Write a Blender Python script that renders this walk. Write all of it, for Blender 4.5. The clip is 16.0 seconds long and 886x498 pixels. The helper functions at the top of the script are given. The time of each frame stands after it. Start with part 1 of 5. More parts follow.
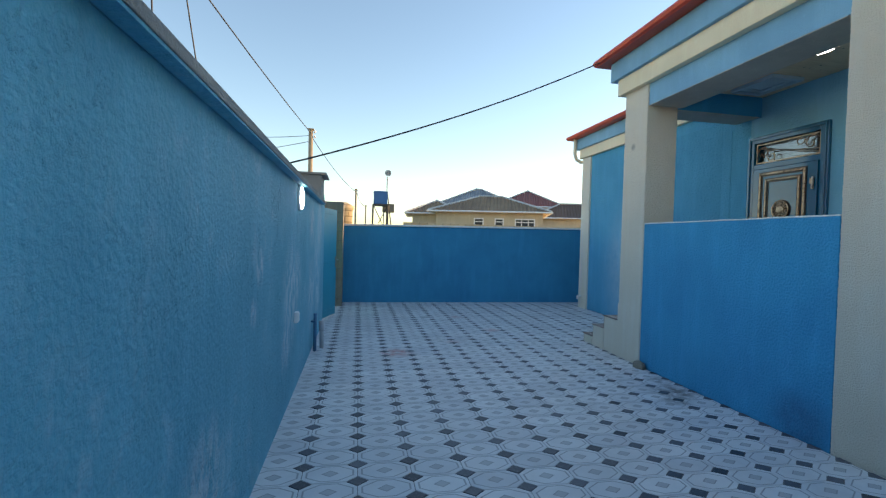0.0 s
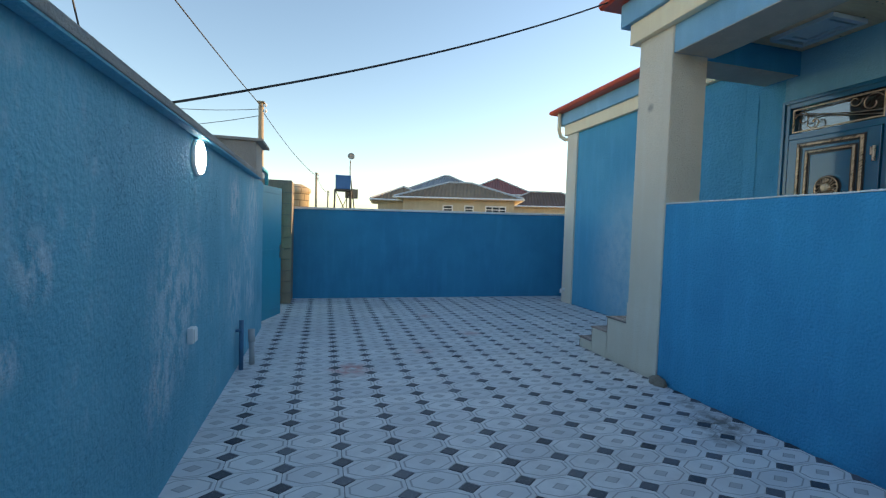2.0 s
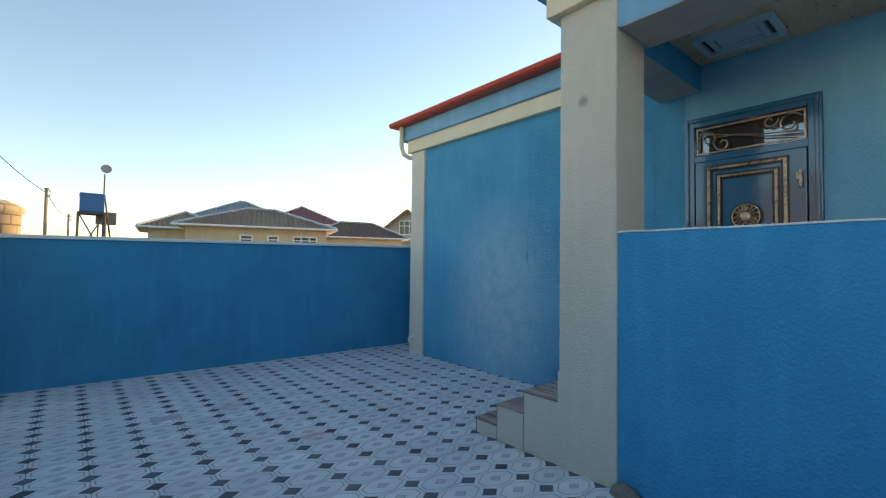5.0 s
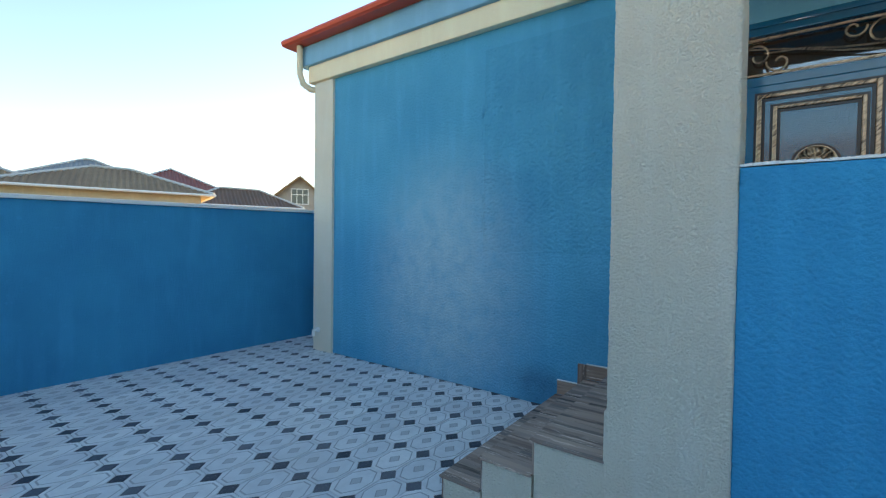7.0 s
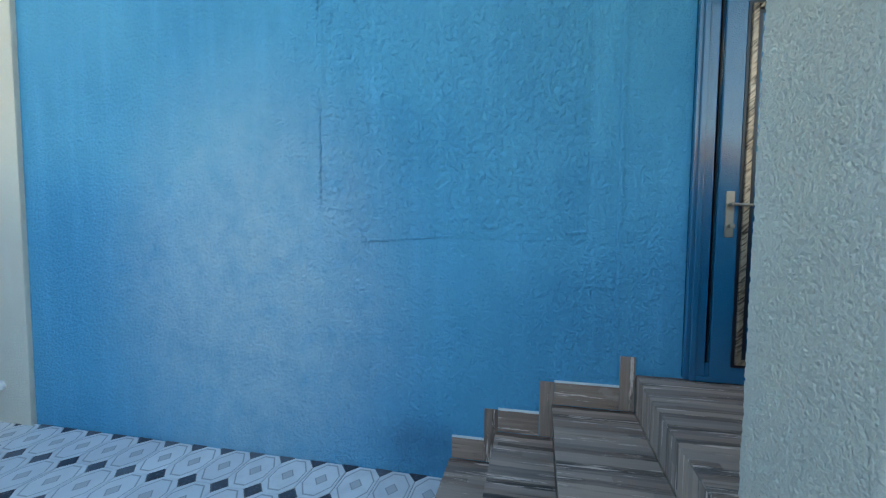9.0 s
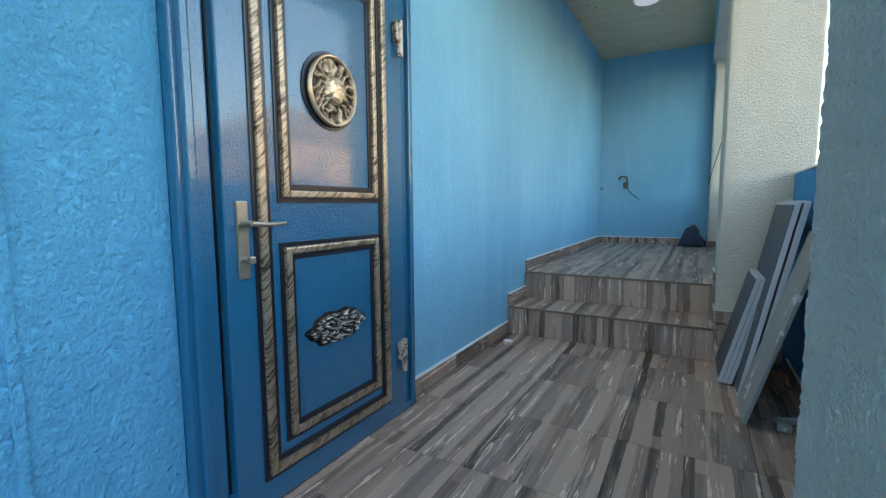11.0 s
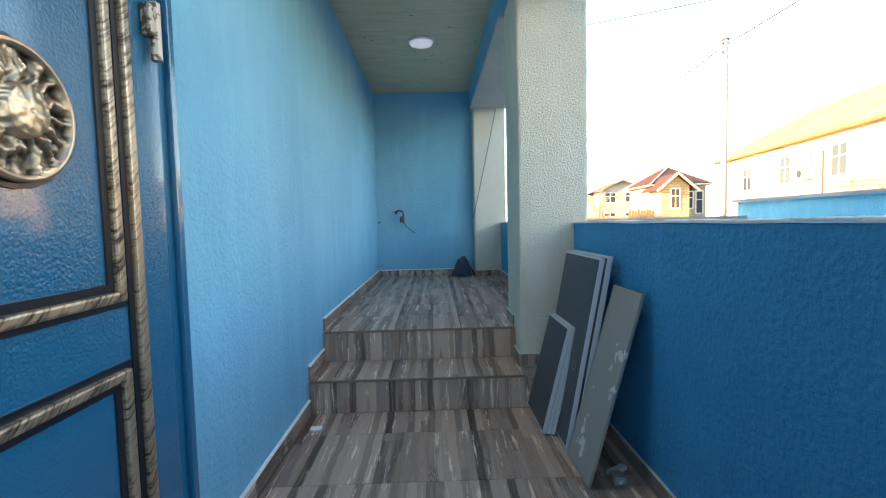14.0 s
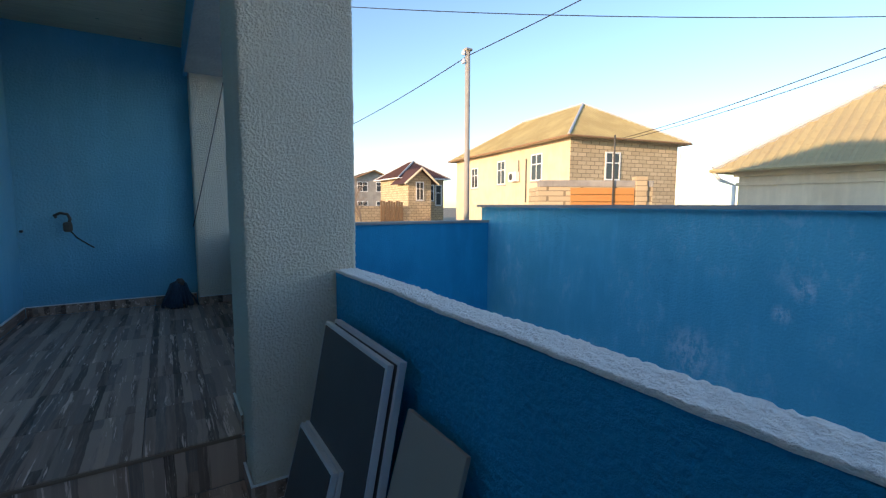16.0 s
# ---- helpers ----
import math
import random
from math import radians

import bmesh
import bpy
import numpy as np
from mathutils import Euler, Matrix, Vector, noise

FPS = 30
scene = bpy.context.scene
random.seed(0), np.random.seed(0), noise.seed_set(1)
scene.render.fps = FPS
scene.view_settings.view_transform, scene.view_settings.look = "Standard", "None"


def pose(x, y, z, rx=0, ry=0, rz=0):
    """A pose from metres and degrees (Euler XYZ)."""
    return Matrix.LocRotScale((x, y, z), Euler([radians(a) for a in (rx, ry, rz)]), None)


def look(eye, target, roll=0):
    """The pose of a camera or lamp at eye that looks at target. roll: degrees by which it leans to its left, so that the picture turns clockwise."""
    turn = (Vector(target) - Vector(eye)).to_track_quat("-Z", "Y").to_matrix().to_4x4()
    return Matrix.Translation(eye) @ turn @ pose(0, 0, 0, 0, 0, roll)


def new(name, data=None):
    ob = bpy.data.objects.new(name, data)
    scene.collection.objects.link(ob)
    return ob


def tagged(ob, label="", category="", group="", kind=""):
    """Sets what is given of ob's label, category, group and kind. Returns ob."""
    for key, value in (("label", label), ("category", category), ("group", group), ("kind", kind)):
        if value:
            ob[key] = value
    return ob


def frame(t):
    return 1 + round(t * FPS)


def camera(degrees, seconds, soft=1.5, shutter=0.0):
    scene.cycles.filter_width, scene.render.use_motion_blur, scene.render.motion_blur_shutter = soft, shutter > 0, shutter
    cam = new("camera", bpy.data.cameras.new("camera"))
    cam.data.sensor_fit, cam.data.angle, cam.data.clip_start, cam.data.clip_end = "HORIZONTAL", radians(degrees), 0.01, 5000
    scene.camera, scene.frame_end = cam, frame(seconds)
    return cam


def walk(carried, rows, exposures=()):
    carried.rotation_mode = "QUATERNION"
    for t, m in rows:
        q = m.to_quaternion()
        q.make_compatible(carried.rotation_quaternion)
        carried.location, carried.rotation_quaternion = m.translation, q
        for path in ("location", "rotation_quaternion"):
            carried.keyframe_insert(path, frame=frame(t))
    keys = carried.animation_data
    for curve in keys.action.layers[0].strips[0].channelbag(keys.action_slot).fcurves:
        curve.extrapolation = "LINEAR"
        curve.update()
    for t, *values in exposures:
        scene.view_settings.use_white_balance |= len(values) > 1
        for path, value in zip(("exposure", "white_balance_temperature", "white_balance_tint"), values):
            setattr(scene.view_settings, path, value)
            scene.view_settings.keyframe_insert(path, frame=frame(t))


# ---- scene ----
cam = camera(89.9, 16.0, soft=1.25)
PATH = [
    (0, (-0.345, -0.278, 1.501), (0.031, 1.686, 1.457), 1.6),
    (0.5, (-0.234, 0.029, 1.472), (0.173, 1.986, 1.426), 1.2),
    (1, (-0.141, 0.364, 1.464), (0.29, 2.317, 1.407), 1.4),
    (1.5, (-0.13, 0.73, 1.457), (0.341, 2.673, 1.386), 2.0),
    (2, (-0.112, 0.997, 1.444), (0.41, 2.926, 1.355), 1.8),
    (2.5, (-0.059, 1.323, 1.451), (0.492, 3.243, 1.359), 1.5),
    (3, (-0.067, 1.671, 1.457), (0.495, 3.589, 1.377), 1.7),
    (3.5, (-0.096, 2.018, 1.446), (0.486, 3.93, 1.378), 1.9),
    (4, (-0.032, 2.378, 1.404), (0.552, 4.288, 1.302), 1.0),
    (4.5, (0.085, 2.712, 1.45), (0.888, 4.542, 1.372), 1.6),
    (5, (0.202, 3.066, 1.518), (1.491, 4.593, 1.589), 0.8),
    (5.2, (0.238, 3.166, 1.512), (1.616, 4.613, 1.601), 0.9),
    (7.3, (1.253, 4.751, 1.454), (2.875, 5.919, 1.382), 0.8),
    (7.5, (1.36, 4.891, 1.437), (2.994, 6.039, 1.336), 1.0),
    (7.7, (1.502, 5.061, 1.415), (3.187, 6.132, 1.306), 1.2),
    (8, (1.701, 5.224, 1.468), (3.455, 6.175, 1.336), 1.0),
    (8.2, (1.827, 5.344, 1.455), (3.605, 6.252, 1.324), 1.1),
    (10.3, (3.347, 5.631, 1.495), (5.007, 4.536, 1.282), -0.8),
    (10.5, (3.446, 5.581, 1.504), (4.943, 4.273, 1.281), -0.6),
    (11, (3.668, 5.473, 1.597), (4.653, 3.743, 1.4), -0.4),
    (11.5, (3.747, 5.323, 1.64), (4.302, 3.411, 1.444), -2.1),
    (12, (3.802, 5.215, 1.768), (4.081, 3.241, 1.609), -1.3),
    (12.5, (3.883, 5.204, 1.793), (3.913, 3.208, 1.661), -1.2),
    (13, (3.996, 5.205, 1.802), (3.942, 3.208, 1.692), -1.9),
    (13.5, (4.042, 5.198, 1.826), (4.013, 3.199, 1.757), -1.7),
    (14, (4.06, 5.079, 1.777), (4.023, 3.083, 1.659), -1.4),
    (14.5, (4.028, 4.878, 1.876), (3.97, 2.885, 1.728), -1.3),
    (15, (3.966, 4.674, 1.92), (3.63, 2.712, 1.727), -1.0),
    (15.5, (3.885, 4.328, 2.001), (2.907, 2.596, 1.791), 0.4),
    (16, (3.782, 4.111, 2.025), (2.725, 2.424, 1.829), 0.2),
]
walk(cam, [(t, look(eye, target, roll)) for t, eye, target, roll in PATH],
     exposures=[(0, 1.3, 6900, 12), (1, 1.2, 6900, 12), (1.5, 1.03, 6850, 12), (2, 1.22, 6900, 12), (2.5, 1.42, 6950, 12), (4.2, 1.45, 7000, 12), (5, 1.25, 7150, 12), (7.3, 1.78, 6900, 10), (8.2, 1.98, 6900, 10), (10.3, 2.85, 7600, 13),
                (11.5, 3.1, 7500, 14), (13, 3.0, 7350, 15), (14.5, 3.0, 7150, 14), (15.1, 2.82, 6600, 13), (15.5, 2.35, 6000, 12), (16, 1.2, 5850, 14)])

# ---- world and sun ----
SUN_AZ, SUN_EL = radians(80), radians(10)   # clockwise from +y
world = bpy.data.worlds.new("sky")
scene.world = world
world.use_nodes = True
wt = world.node_tree
sky = wt.nodes.new("ShaderNodeTexSky")
sky.sky_type, sky.sun_disc = "NISHITA", False
sky.sun_elevation, sky.sun_rotation = SUN_EL, SUN_AZ
sky.air_density, sky.dust_density, sky.ozone_density = 1.0, 0.2, 1.4
wt.nodes["Background"].inputs[1].default_value = 0.15
wt.links.new(sky.outputs[0], wt.nodes["Background"].inputs[0])
sun = new("sun", bpy.data.lights.new("sun", "SUN"))
sun.data.energy, sun.data.angle, sun.data.color = 3.2, radians(0.5), (1.0, 0.66, 0.33)
sun_way = Vector((math.sin(SUN_AZ) * math.cos(SUN_EL), math.cos(SUN_AZ) * math.cos(SUN_EL), math.sin(SUN_EL)))
sun.matrix_world = look((0, 0, 40), Vector((0, 0, 40)) - sun_way)

# ---- materials ----
class Mat:
    """A node material: small helpers round one Principled shader."""

    def __init__(self, name, rough=0.8, metal=0.0, spec=0.5):
        self.m = bpy.data.materials.new(name)
        self.m.use_nodes = True
        self.t = self.m.node_tree
        self.b = self.t.nodes["Principled BSDF"]
        self.b.inputs["Roughness"].default_value = rough
        self.b.inputs["Metallic"].default_value = metal
        self.b.inputs["Specular IOR Level"].default_value = spec
        self.co = self.t.nodes.new("ShaderNodeTexCoord").outputs["Object"]

    def node(self, kind, **inputs):
        n = self.t.nodes.new(kind)
        for key, v in inputs.items():
            self.put(n.inputs[key.replace("_", " ")], v)
        return n

    def put(self, socket, v):
        if isinstance(v, bpy.types.NodeSocket):
            self.t.links.new(v, socket)
        elif isinstance(v, tuple) and len(v) == 3 and socket.type == "RGBA":
            socket.default_value = (*v, 1)
        else:
            socket.default_value = v

    def scaled(self, s, co=None):
        n = self.node("ShaderNodeMapping", Vector=co or self.co, Scale=s)
        return n.outputs[0]

    def noise(self, scale, detail=3.0, rough=0.55, co=None):
        return self.node("ShaderNodeTexNoise", Vector=co or self.co, Scale=scale, Detail=detail, Roughness=rough).outputs["Fac"]

    def ramp(self, fac, lo, hi):
        n = self.node("ShaderNodeMapRange", Value=fac)
        n.interpolation_type = "SMOOTHSTEP"
        n.inputs["From Min"].default_value, n.inputs["From Max"].default_value = lo, hi
        return n.outputs[0]

    def mix(self, fac, a, b, mode="MIX"):
        n = self.t.nodes.new("ShaderNodeMix")
        n.data_type, n.blend_type = "RGBA", mode
        self.put(n.inputs[0], fac), self.put(n.inputs[6], a), self.put(n.inputs[7], b)
        return n.outputs[2]

    def calc(self, op, a, b=0.0, c=0.0):
        n = self.t.nodes.new("ShaderNodeMath")
        n.operation = op
        self.put(n.inputs[0], a), self.put(n.inputs[1], b), self.put(n.inputs[2], c)
        return n.outputs[0]

    def color(self, v):
        self.put(self.b.inputs["Base Color"], v)
        return self

    def bump(self, height, strength=0.5, distance=0.01):
        n = self.node("ShaderNodeBump", Height=height, Strength=strength, Distance=distance)
        old = self.b.inputs["Normal"]
        if old.links:
            self.t.links.new(old.links[0].from_socket, n.inputs["Normal"])
        self.t.links.new(n.outputs[0], old)
        return self

    def rough(self, v):
        self.put(self.b.inputs["Roughness"], v)
        return self

    def mixed_co(self, amount, scale):
        """Coordinates warped by noise."""
        n = self.node("ShaderNodeTexNoise", Vector=self.co, Scale=scale)
        v = self.node("ShaderNodeVectorMath")
        v.operation = "MULTIPLY_ADD"
        self.put(v.inputs[0], n.outputs["Color"]), self.put(v.inputs[1], (amount, amount, amount)), self.put(v.inputs[2], self.co)
        return v.outputs[0]

    def near(self, place, radius, squash=(1, 1, 1)):
        """1 at a place, falling to 0 at the radius: the outline of a stain."""
        sub = self.node("ShaderNodeVectorMath")
        sub.operation = "SUBTRACT"
        self.put(sub.inputs[0], self.co), self.put(sub.inputs[1], place)
        ln = self.t.nodes.new("ShaderNodeVectorMath")
        ln.operation = "LENGTH"
        self.t.links.new(self.scaled(squash, sub.outputs[0]), ln.inputs[0])
        return self.ramp(ln.outputs["Value"], radius, radius * 0.15)


def stucco(name, light, dark, relief=0.5, grain=70.0, rough=0.75, patches=None, stains=(), flake=False, depth=0.009, blotches=()):
    k = Mat(name, rough)
    c = k.mix(k.ramp(k.noise(1.3, 5.0), 0.3, 0.7), dark, light)
    streak = k.ramp(k.noise(3.0, 4.0, co=k.scaled((2.5, 2.5, 0.35))), 0.45, 0.75)
    c = k.mix(k.calc("MULTIPLY", streak, 0.2), c, tuple(min(1, v * 1.35 + 0.02) for v in light))
    grit = k.noise(grain, 5.0, 0.62)
    blobs = k.node("ShaderNodeTexVoronoi", Vector=k.mixed_co(0.02, 18.0), Scale=grain * 1.15)
    blobs.feature = "SMOOTH_F1"
    worn = k.ramp(k.noise(22.0, 5.0, 0.7), 0.58, 0.75)
    c = k.mix(k.calc("MULTIPLY", worn, 0.18), c, tuple(min(1, v * 1.7 + 0.03) for v in light))
    if patches:
        a = k.ramp(k.noise(1.3, 3.0, 0.5), 0.43, 0.6)
        b = k.ramp(k.noise(7.0, 6.0, 0.75, co=k.scaled((1, 1, 0.5))), 0.5, 0.66)
        c = k.mix(k.calc("MULTIPLY", k.calc("MULTIPLY", a, b), 0.22), c, patches)
    for place, radius, squash, tint, amount in stains:
        edge = k.calc("MULTIPLY", k.near(place, radius, squash), k.ramp(k.noise(7.0, 5.0, 0.7), -0.1, 0.75))
        c = k.mix(k.calc("MULTIPLY", edge, amount), c, tint)
    if blotches:
        ragged = k.ramp(k.noise(11.0, 7.0, 0.78, co=k.scaled((1, 1, 0.6))), 0.42, 0.58)
        near = None
        for place, radius in blotches:
            one = k.near(place, radius)
            near = one if near is None else k.calc("MAXIMUM", near, one)
        c = k.mix(k.calc("MULTIPLY", k.calc("MULTIPLY", near, ragged), 0.58), c, patches or light)
    k.color(c)
    k.bump(k.noise(5.0, 4.0), relief * 0.3, 0.02)
    if flake:
        loose = k.ramp(k.noise(1.7, 3.0, 0.5), 0.5, 0.66)
        peel = k.ramp(k.noise(13.0, 7.0, 0.75), 0.55, 0.58)
        k.bump(k.calc("MULTIPLY", peel, loose), 0.7, 0.009)
    k.bump(k.calc("ADD", k.calc("MULTIPLY", k.ramp(grit, 0.35, 0.7), 1.0), k.calc("MULTIPLY", k.ramp(blobs.outputs["Distance"], 0.6, 0.1), 0.5)), relief, depth)
    return k.m


def plain(name, colour, rough=0.6, metal=0.0, vary=0.12, scale=14.0, relief=0.1, spec=0.5):
    k = Mat(name, rough, metal, spec)
    lo, hi = tuple(v * (1 - vary) for v in colour), tuple(min(1, v * (1 + vary)) for v in colour)
    k.color(k.mix(k.noise(scale, 5.0), lo, hi))
    if relief:
        k.bump(k.noise(scale * 6, 3.0), relief, 0.003)
    return k.m


def glow(name, colour, strength):
    k = Mat(name, 0.4)
    k.color(colour)
    k.put(k.b.inputs["Emission Color"], colour)
    k.put(k.b.inputs["Emission Strength"], strength)
    return k.m


def clear_glass(name, tint=(1, 1, 1)):
    k = Mat(name, 0.02)
    k.color(tint)
    k.put(k.b.inputs["Transmission Weight"], 1.0)
    k.put(k.b.inputs["IOR"], 1.45)
    return k.m


BLUE_L, BLUE_D = (0.075, 0.27, 0.50), (0.05, 0.205, 0.42)
M_left = stucco("weathered_blue_stucco", (0.125, 0.45, 0.59), (0.082, 0.372, 0.515), 0.5, 38, 0.62, patches=(0.68, 0.75, 0.78), flake=True,
                blotches=[((-0.92, y, z), r) for y, z, r in ((2.55, 1.3, 0.16), (2.4, 1.05, 0.12), (3.85, 0.95, 0.65), (4.2, 1.05, 0.4), (3.6, 0.6, 0.35), (5.6, 0.78, 0.6), (5.55, 1.65, 0.4), (6.2, 1.2, 0.5), (6.65, 1.6, 0.65), (6.5, 0.7, 0.6), (1.6, 0.45, 0.4))])
M_far = stucco("deep_blue_plaster", (0.026, 0.30, 0.53), (0.018, 0.245, 0.46), 0.4, 60, 0.75)
M_house = stucco("sky_blue_stucco", (0.078, 0.40, 0.63), (0.055, 0.34, 0.57), 0.8, 50, 0.7,
                 stains=[((4.80, 7.3, 0.95), 1.35, (1, 1, 0.75), (0.46, 0.64, 0.72), 0.85),
                         ((4.82, 6.2, 0.15), 0.45, (1, 1, 1.6), (0.03, 0.12, 0.24), 0.6)])
M_porch = stucco("soft_blue_stucco", (0.175, 0.46, 0.645), (0.135, 0.405, 0.595), 0.35, 50, 0.65,
                 stains=[((4.6, -0.7, 2.2), 0.5, (1, 1, 0.5), (0.25, 0.42, 0.55), 0.35)])
M_fill = stucco("patchy_blue_infill", (0.068, 0.37, 0.59), (0.045, 0.305, 0.52), 1.0, 26, 0.7,
                stains=[((4.80, 7.3, 0.95), 1.35, (1, 1, 0.75), (0.46, 0.64, 0.72), 0.85)])
M_parapet = stucco("bright_blue_stucco", (0.024, 0.34, 0.61), (0.018, 0.29, 0.55), 0.6, 50, 0.7,
                   stains=[((3.1, 2.6, 0.12), 0.35, (1, 1, 1), (0.02, 0.09, 0.2), 0.7)])
M_band = stucco("pale_blue_paint", (0.20, 0.44, 0.62), (0.16, 0.37, 0.55), 0.25, 70, 0.6)
M_cream = stucco("cream_stucco", (0.90, 0.82, 0.68), (0.85, 0.77, 0.63), 1.0, 95, 0.8, depth=0.006,
                 stains=[((3.1, 4.9, 2.75), 0.06, (1, 1, 1), (0.2, 0.18, 0.15), 0.8)])
M_cream_flat = stucco("cream_paint", (0.86, 0.74, 0.53), (0.79, 0.68, 0.48), 0.3, 70, 0.7)
M_soffit = stucco("bare_plaster_soffit", (0.52, 0.48, 0.41), (0.42, 0.39, 0.34), 0.35, 40, 0.85)
M_cap = stucco("white_rough_cap", (0.90, 0.90, 0.88), (0.84, 0.85, 0.84), 0.7, 90, 0.85, depth=0.005)
M_concrete = stucco("bare_concrete", (0.40, 0.37, 0.33), (0.29, 0.27, 0.25), 0.5, 60, 0.9)
M_block = stucco("limestone_block", (0.33, 0.29, 0.23), (0.22, 0.20, 0.17), 0.9, 45, 0.9)
M_grout = plain("grey_grout", (0.22, 0.22, 0.22), 0.9, vary=0.25, relief=0.4)
M_dark = plain("dark_insert", (0.03, 0.03, 0.034), 0.4)
M_red = plain("red_painted_sheet", (0.60, 0.07, 0.035), 0.38, vary=0.2, scale=5)
M_white = plain("white_plastic", (0.84, 0.84, 0.83), 0.4, vary=0.04)
M_pipe = plain("grey_pvc", (0.50, 0.51, 0.52), 0.5, vary=0.12)
M_pipe_blue = plain("blue_painted_pipe", (0.05, 0.17, 0.30), 0.5, vary=0.2)
M_gate = plain("teal_gate_paint", (0.012, 0.31, 0.44), 0.42, vary=0.12, scale=4)
M_steel = plain("brushed_steel", (0.40, 0.34, 0.27), 0.36, 0.9)
M_wire = plain("black_cable", (0.02, 0.02, 0.022), 0.6)
M_hinge = Mat("scuffed_hinge", 0.5, 0.4)
M_hinge.color(M_hinge.mix(M_hinge.ramp(M_hinge.noise(38.0, 4.0, 0.7), 0.44, 0.52), (0.10, 0.065, 0.045), (0.55, 0.47, 0.38)))
M_hinge = M_hinge.m
M_pole = plain("whitewashed_pole", (0.36, 0.34, 0.31), 0.8, vary=0.15, scale=5)
M_pole_wood = plain("grey_wood_pole", (0.36, 0.29, 0.20), 0.85, vary=0.25)
M_glass = clear_glass("window_glass", (0.9, 0.95, 0.96))
M_trim = plain("brown_trim", (0.20, 0.13, 0.09), 0.45, vary=0.1)
M_hatch = plain("pale_blue_plastic", (0.50, 0.60, 0.68), 0.5, vary=0.06)
M_coated = clear_glass("coated_glass", (0.55, 0.58, 0.6))
M_coated.node_tree.nodes["Principled BSDF"].inputs["IOR"].default_value = 2.1
M_dark_pane = plain("dark_pane", (0.05, 0.06, 0.07), 0.06, vary=0.05, relief=0)
M_earth = stucco("dusty_earth", (0.36, 0.29, 0.20), (0.25, 0.20, 0.14), 0.8, 8, 0.95)
M_lamp = glow("lit_diffuser", (1.0, 0.98, 0.95), 5.0)
M_lamp_dim = glow("pale_diffuser", (0.80, 0.80, 0.90), 0.05)
M_bulb = glow("warm_bulb", (1.0, 0.6, 0.22), 9.0)
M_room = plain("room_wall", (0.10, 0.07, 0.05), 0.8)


def door_paint():
    k = Mat("hammered_blue_enamel", 0.24, spec=0.45)
    k.color(k.mix(k.noise(3.0, 4.0), (0.0003, 0.10, 0.205), (0.0005, 0.125, 0.255)))
    k.bump(k.noise(140.0, 2.0, 0.45), 0.75, 0.0035)
    k.put(k.b.inputs["Coat Weight"], 0.8)
    k.put(k.b.inputs["Coat Roughness"], 0.09)
    k.put(k.b.inputs["Coat IOR"], 1.6)
    return k.m


def rope_bronze():
    """Dark moulding dry-brushed with bronze, in slanting strokes."""
    k = Mat("brushed_bronze_moulding", 0.36, 0.7)
    turned = k.node("ShaderNodeMapping", Vector=k.co, Rotation=(0.75, 0, 0))
    w = k.noise(1.0, 4.0, 0.62, co=k.scaled((40, 16, 150), turned.outputs[0]))
    slow = k.noise(9.0, 3.0)
    metal_mix = k.ramp(k.calc("ADD", k.calc("MULTIPLY", w, 0.8), k.calc("MULTIPLY", slow, 0.3)), 0.38, 0.62)
    k.color(k.mix(metal_mix, (0.045, 0.032, 0.024), (0.52, 0.38, 0.27)))
    k.bump(w, 0.25, 0.003)
    return k.m


PINK, MUD = (0.62, 0.25, 0.23), (0.17, 0.145, 0.125)
TILE_STAINS = (((0.18, 5.5, 0), 0.3, PINK, 1.0), ((1.05, 6.05, 0), 0.16, PINK, 0.5), ((1.9, 6.85, 0), 0.22, PINK, 0.6), ((1.55, 8.1, 0), 0.22, PINK, 0.45),
               ((2.88, 3.72, 0), 0.34, MUD, 1.0), ((2.72, 3.5, 0), 0.2, MUD, 0.9), ((3.0, 4.1, 0), 0.2, MUD, 0.8))


def spread(k, rnd):
    """The object's coordinates, moved by a random amount, so that alike pieces differ."""
    n = k.node("ShaderNodeVectorMath")
    off = k.node("ShaderNodeCombineXYZ", X=k.calc("MULTIPLY", rnd, 51.0), Y=k.calc("MULTIPLY", rnd, 23.0), Z=k.calc("MULTIPLY", rnd, 11.0))
    k.put(n.inputs[0], k.co), k.put(n.inputs[1], off.outputs[0])
    return n.outputs[0]


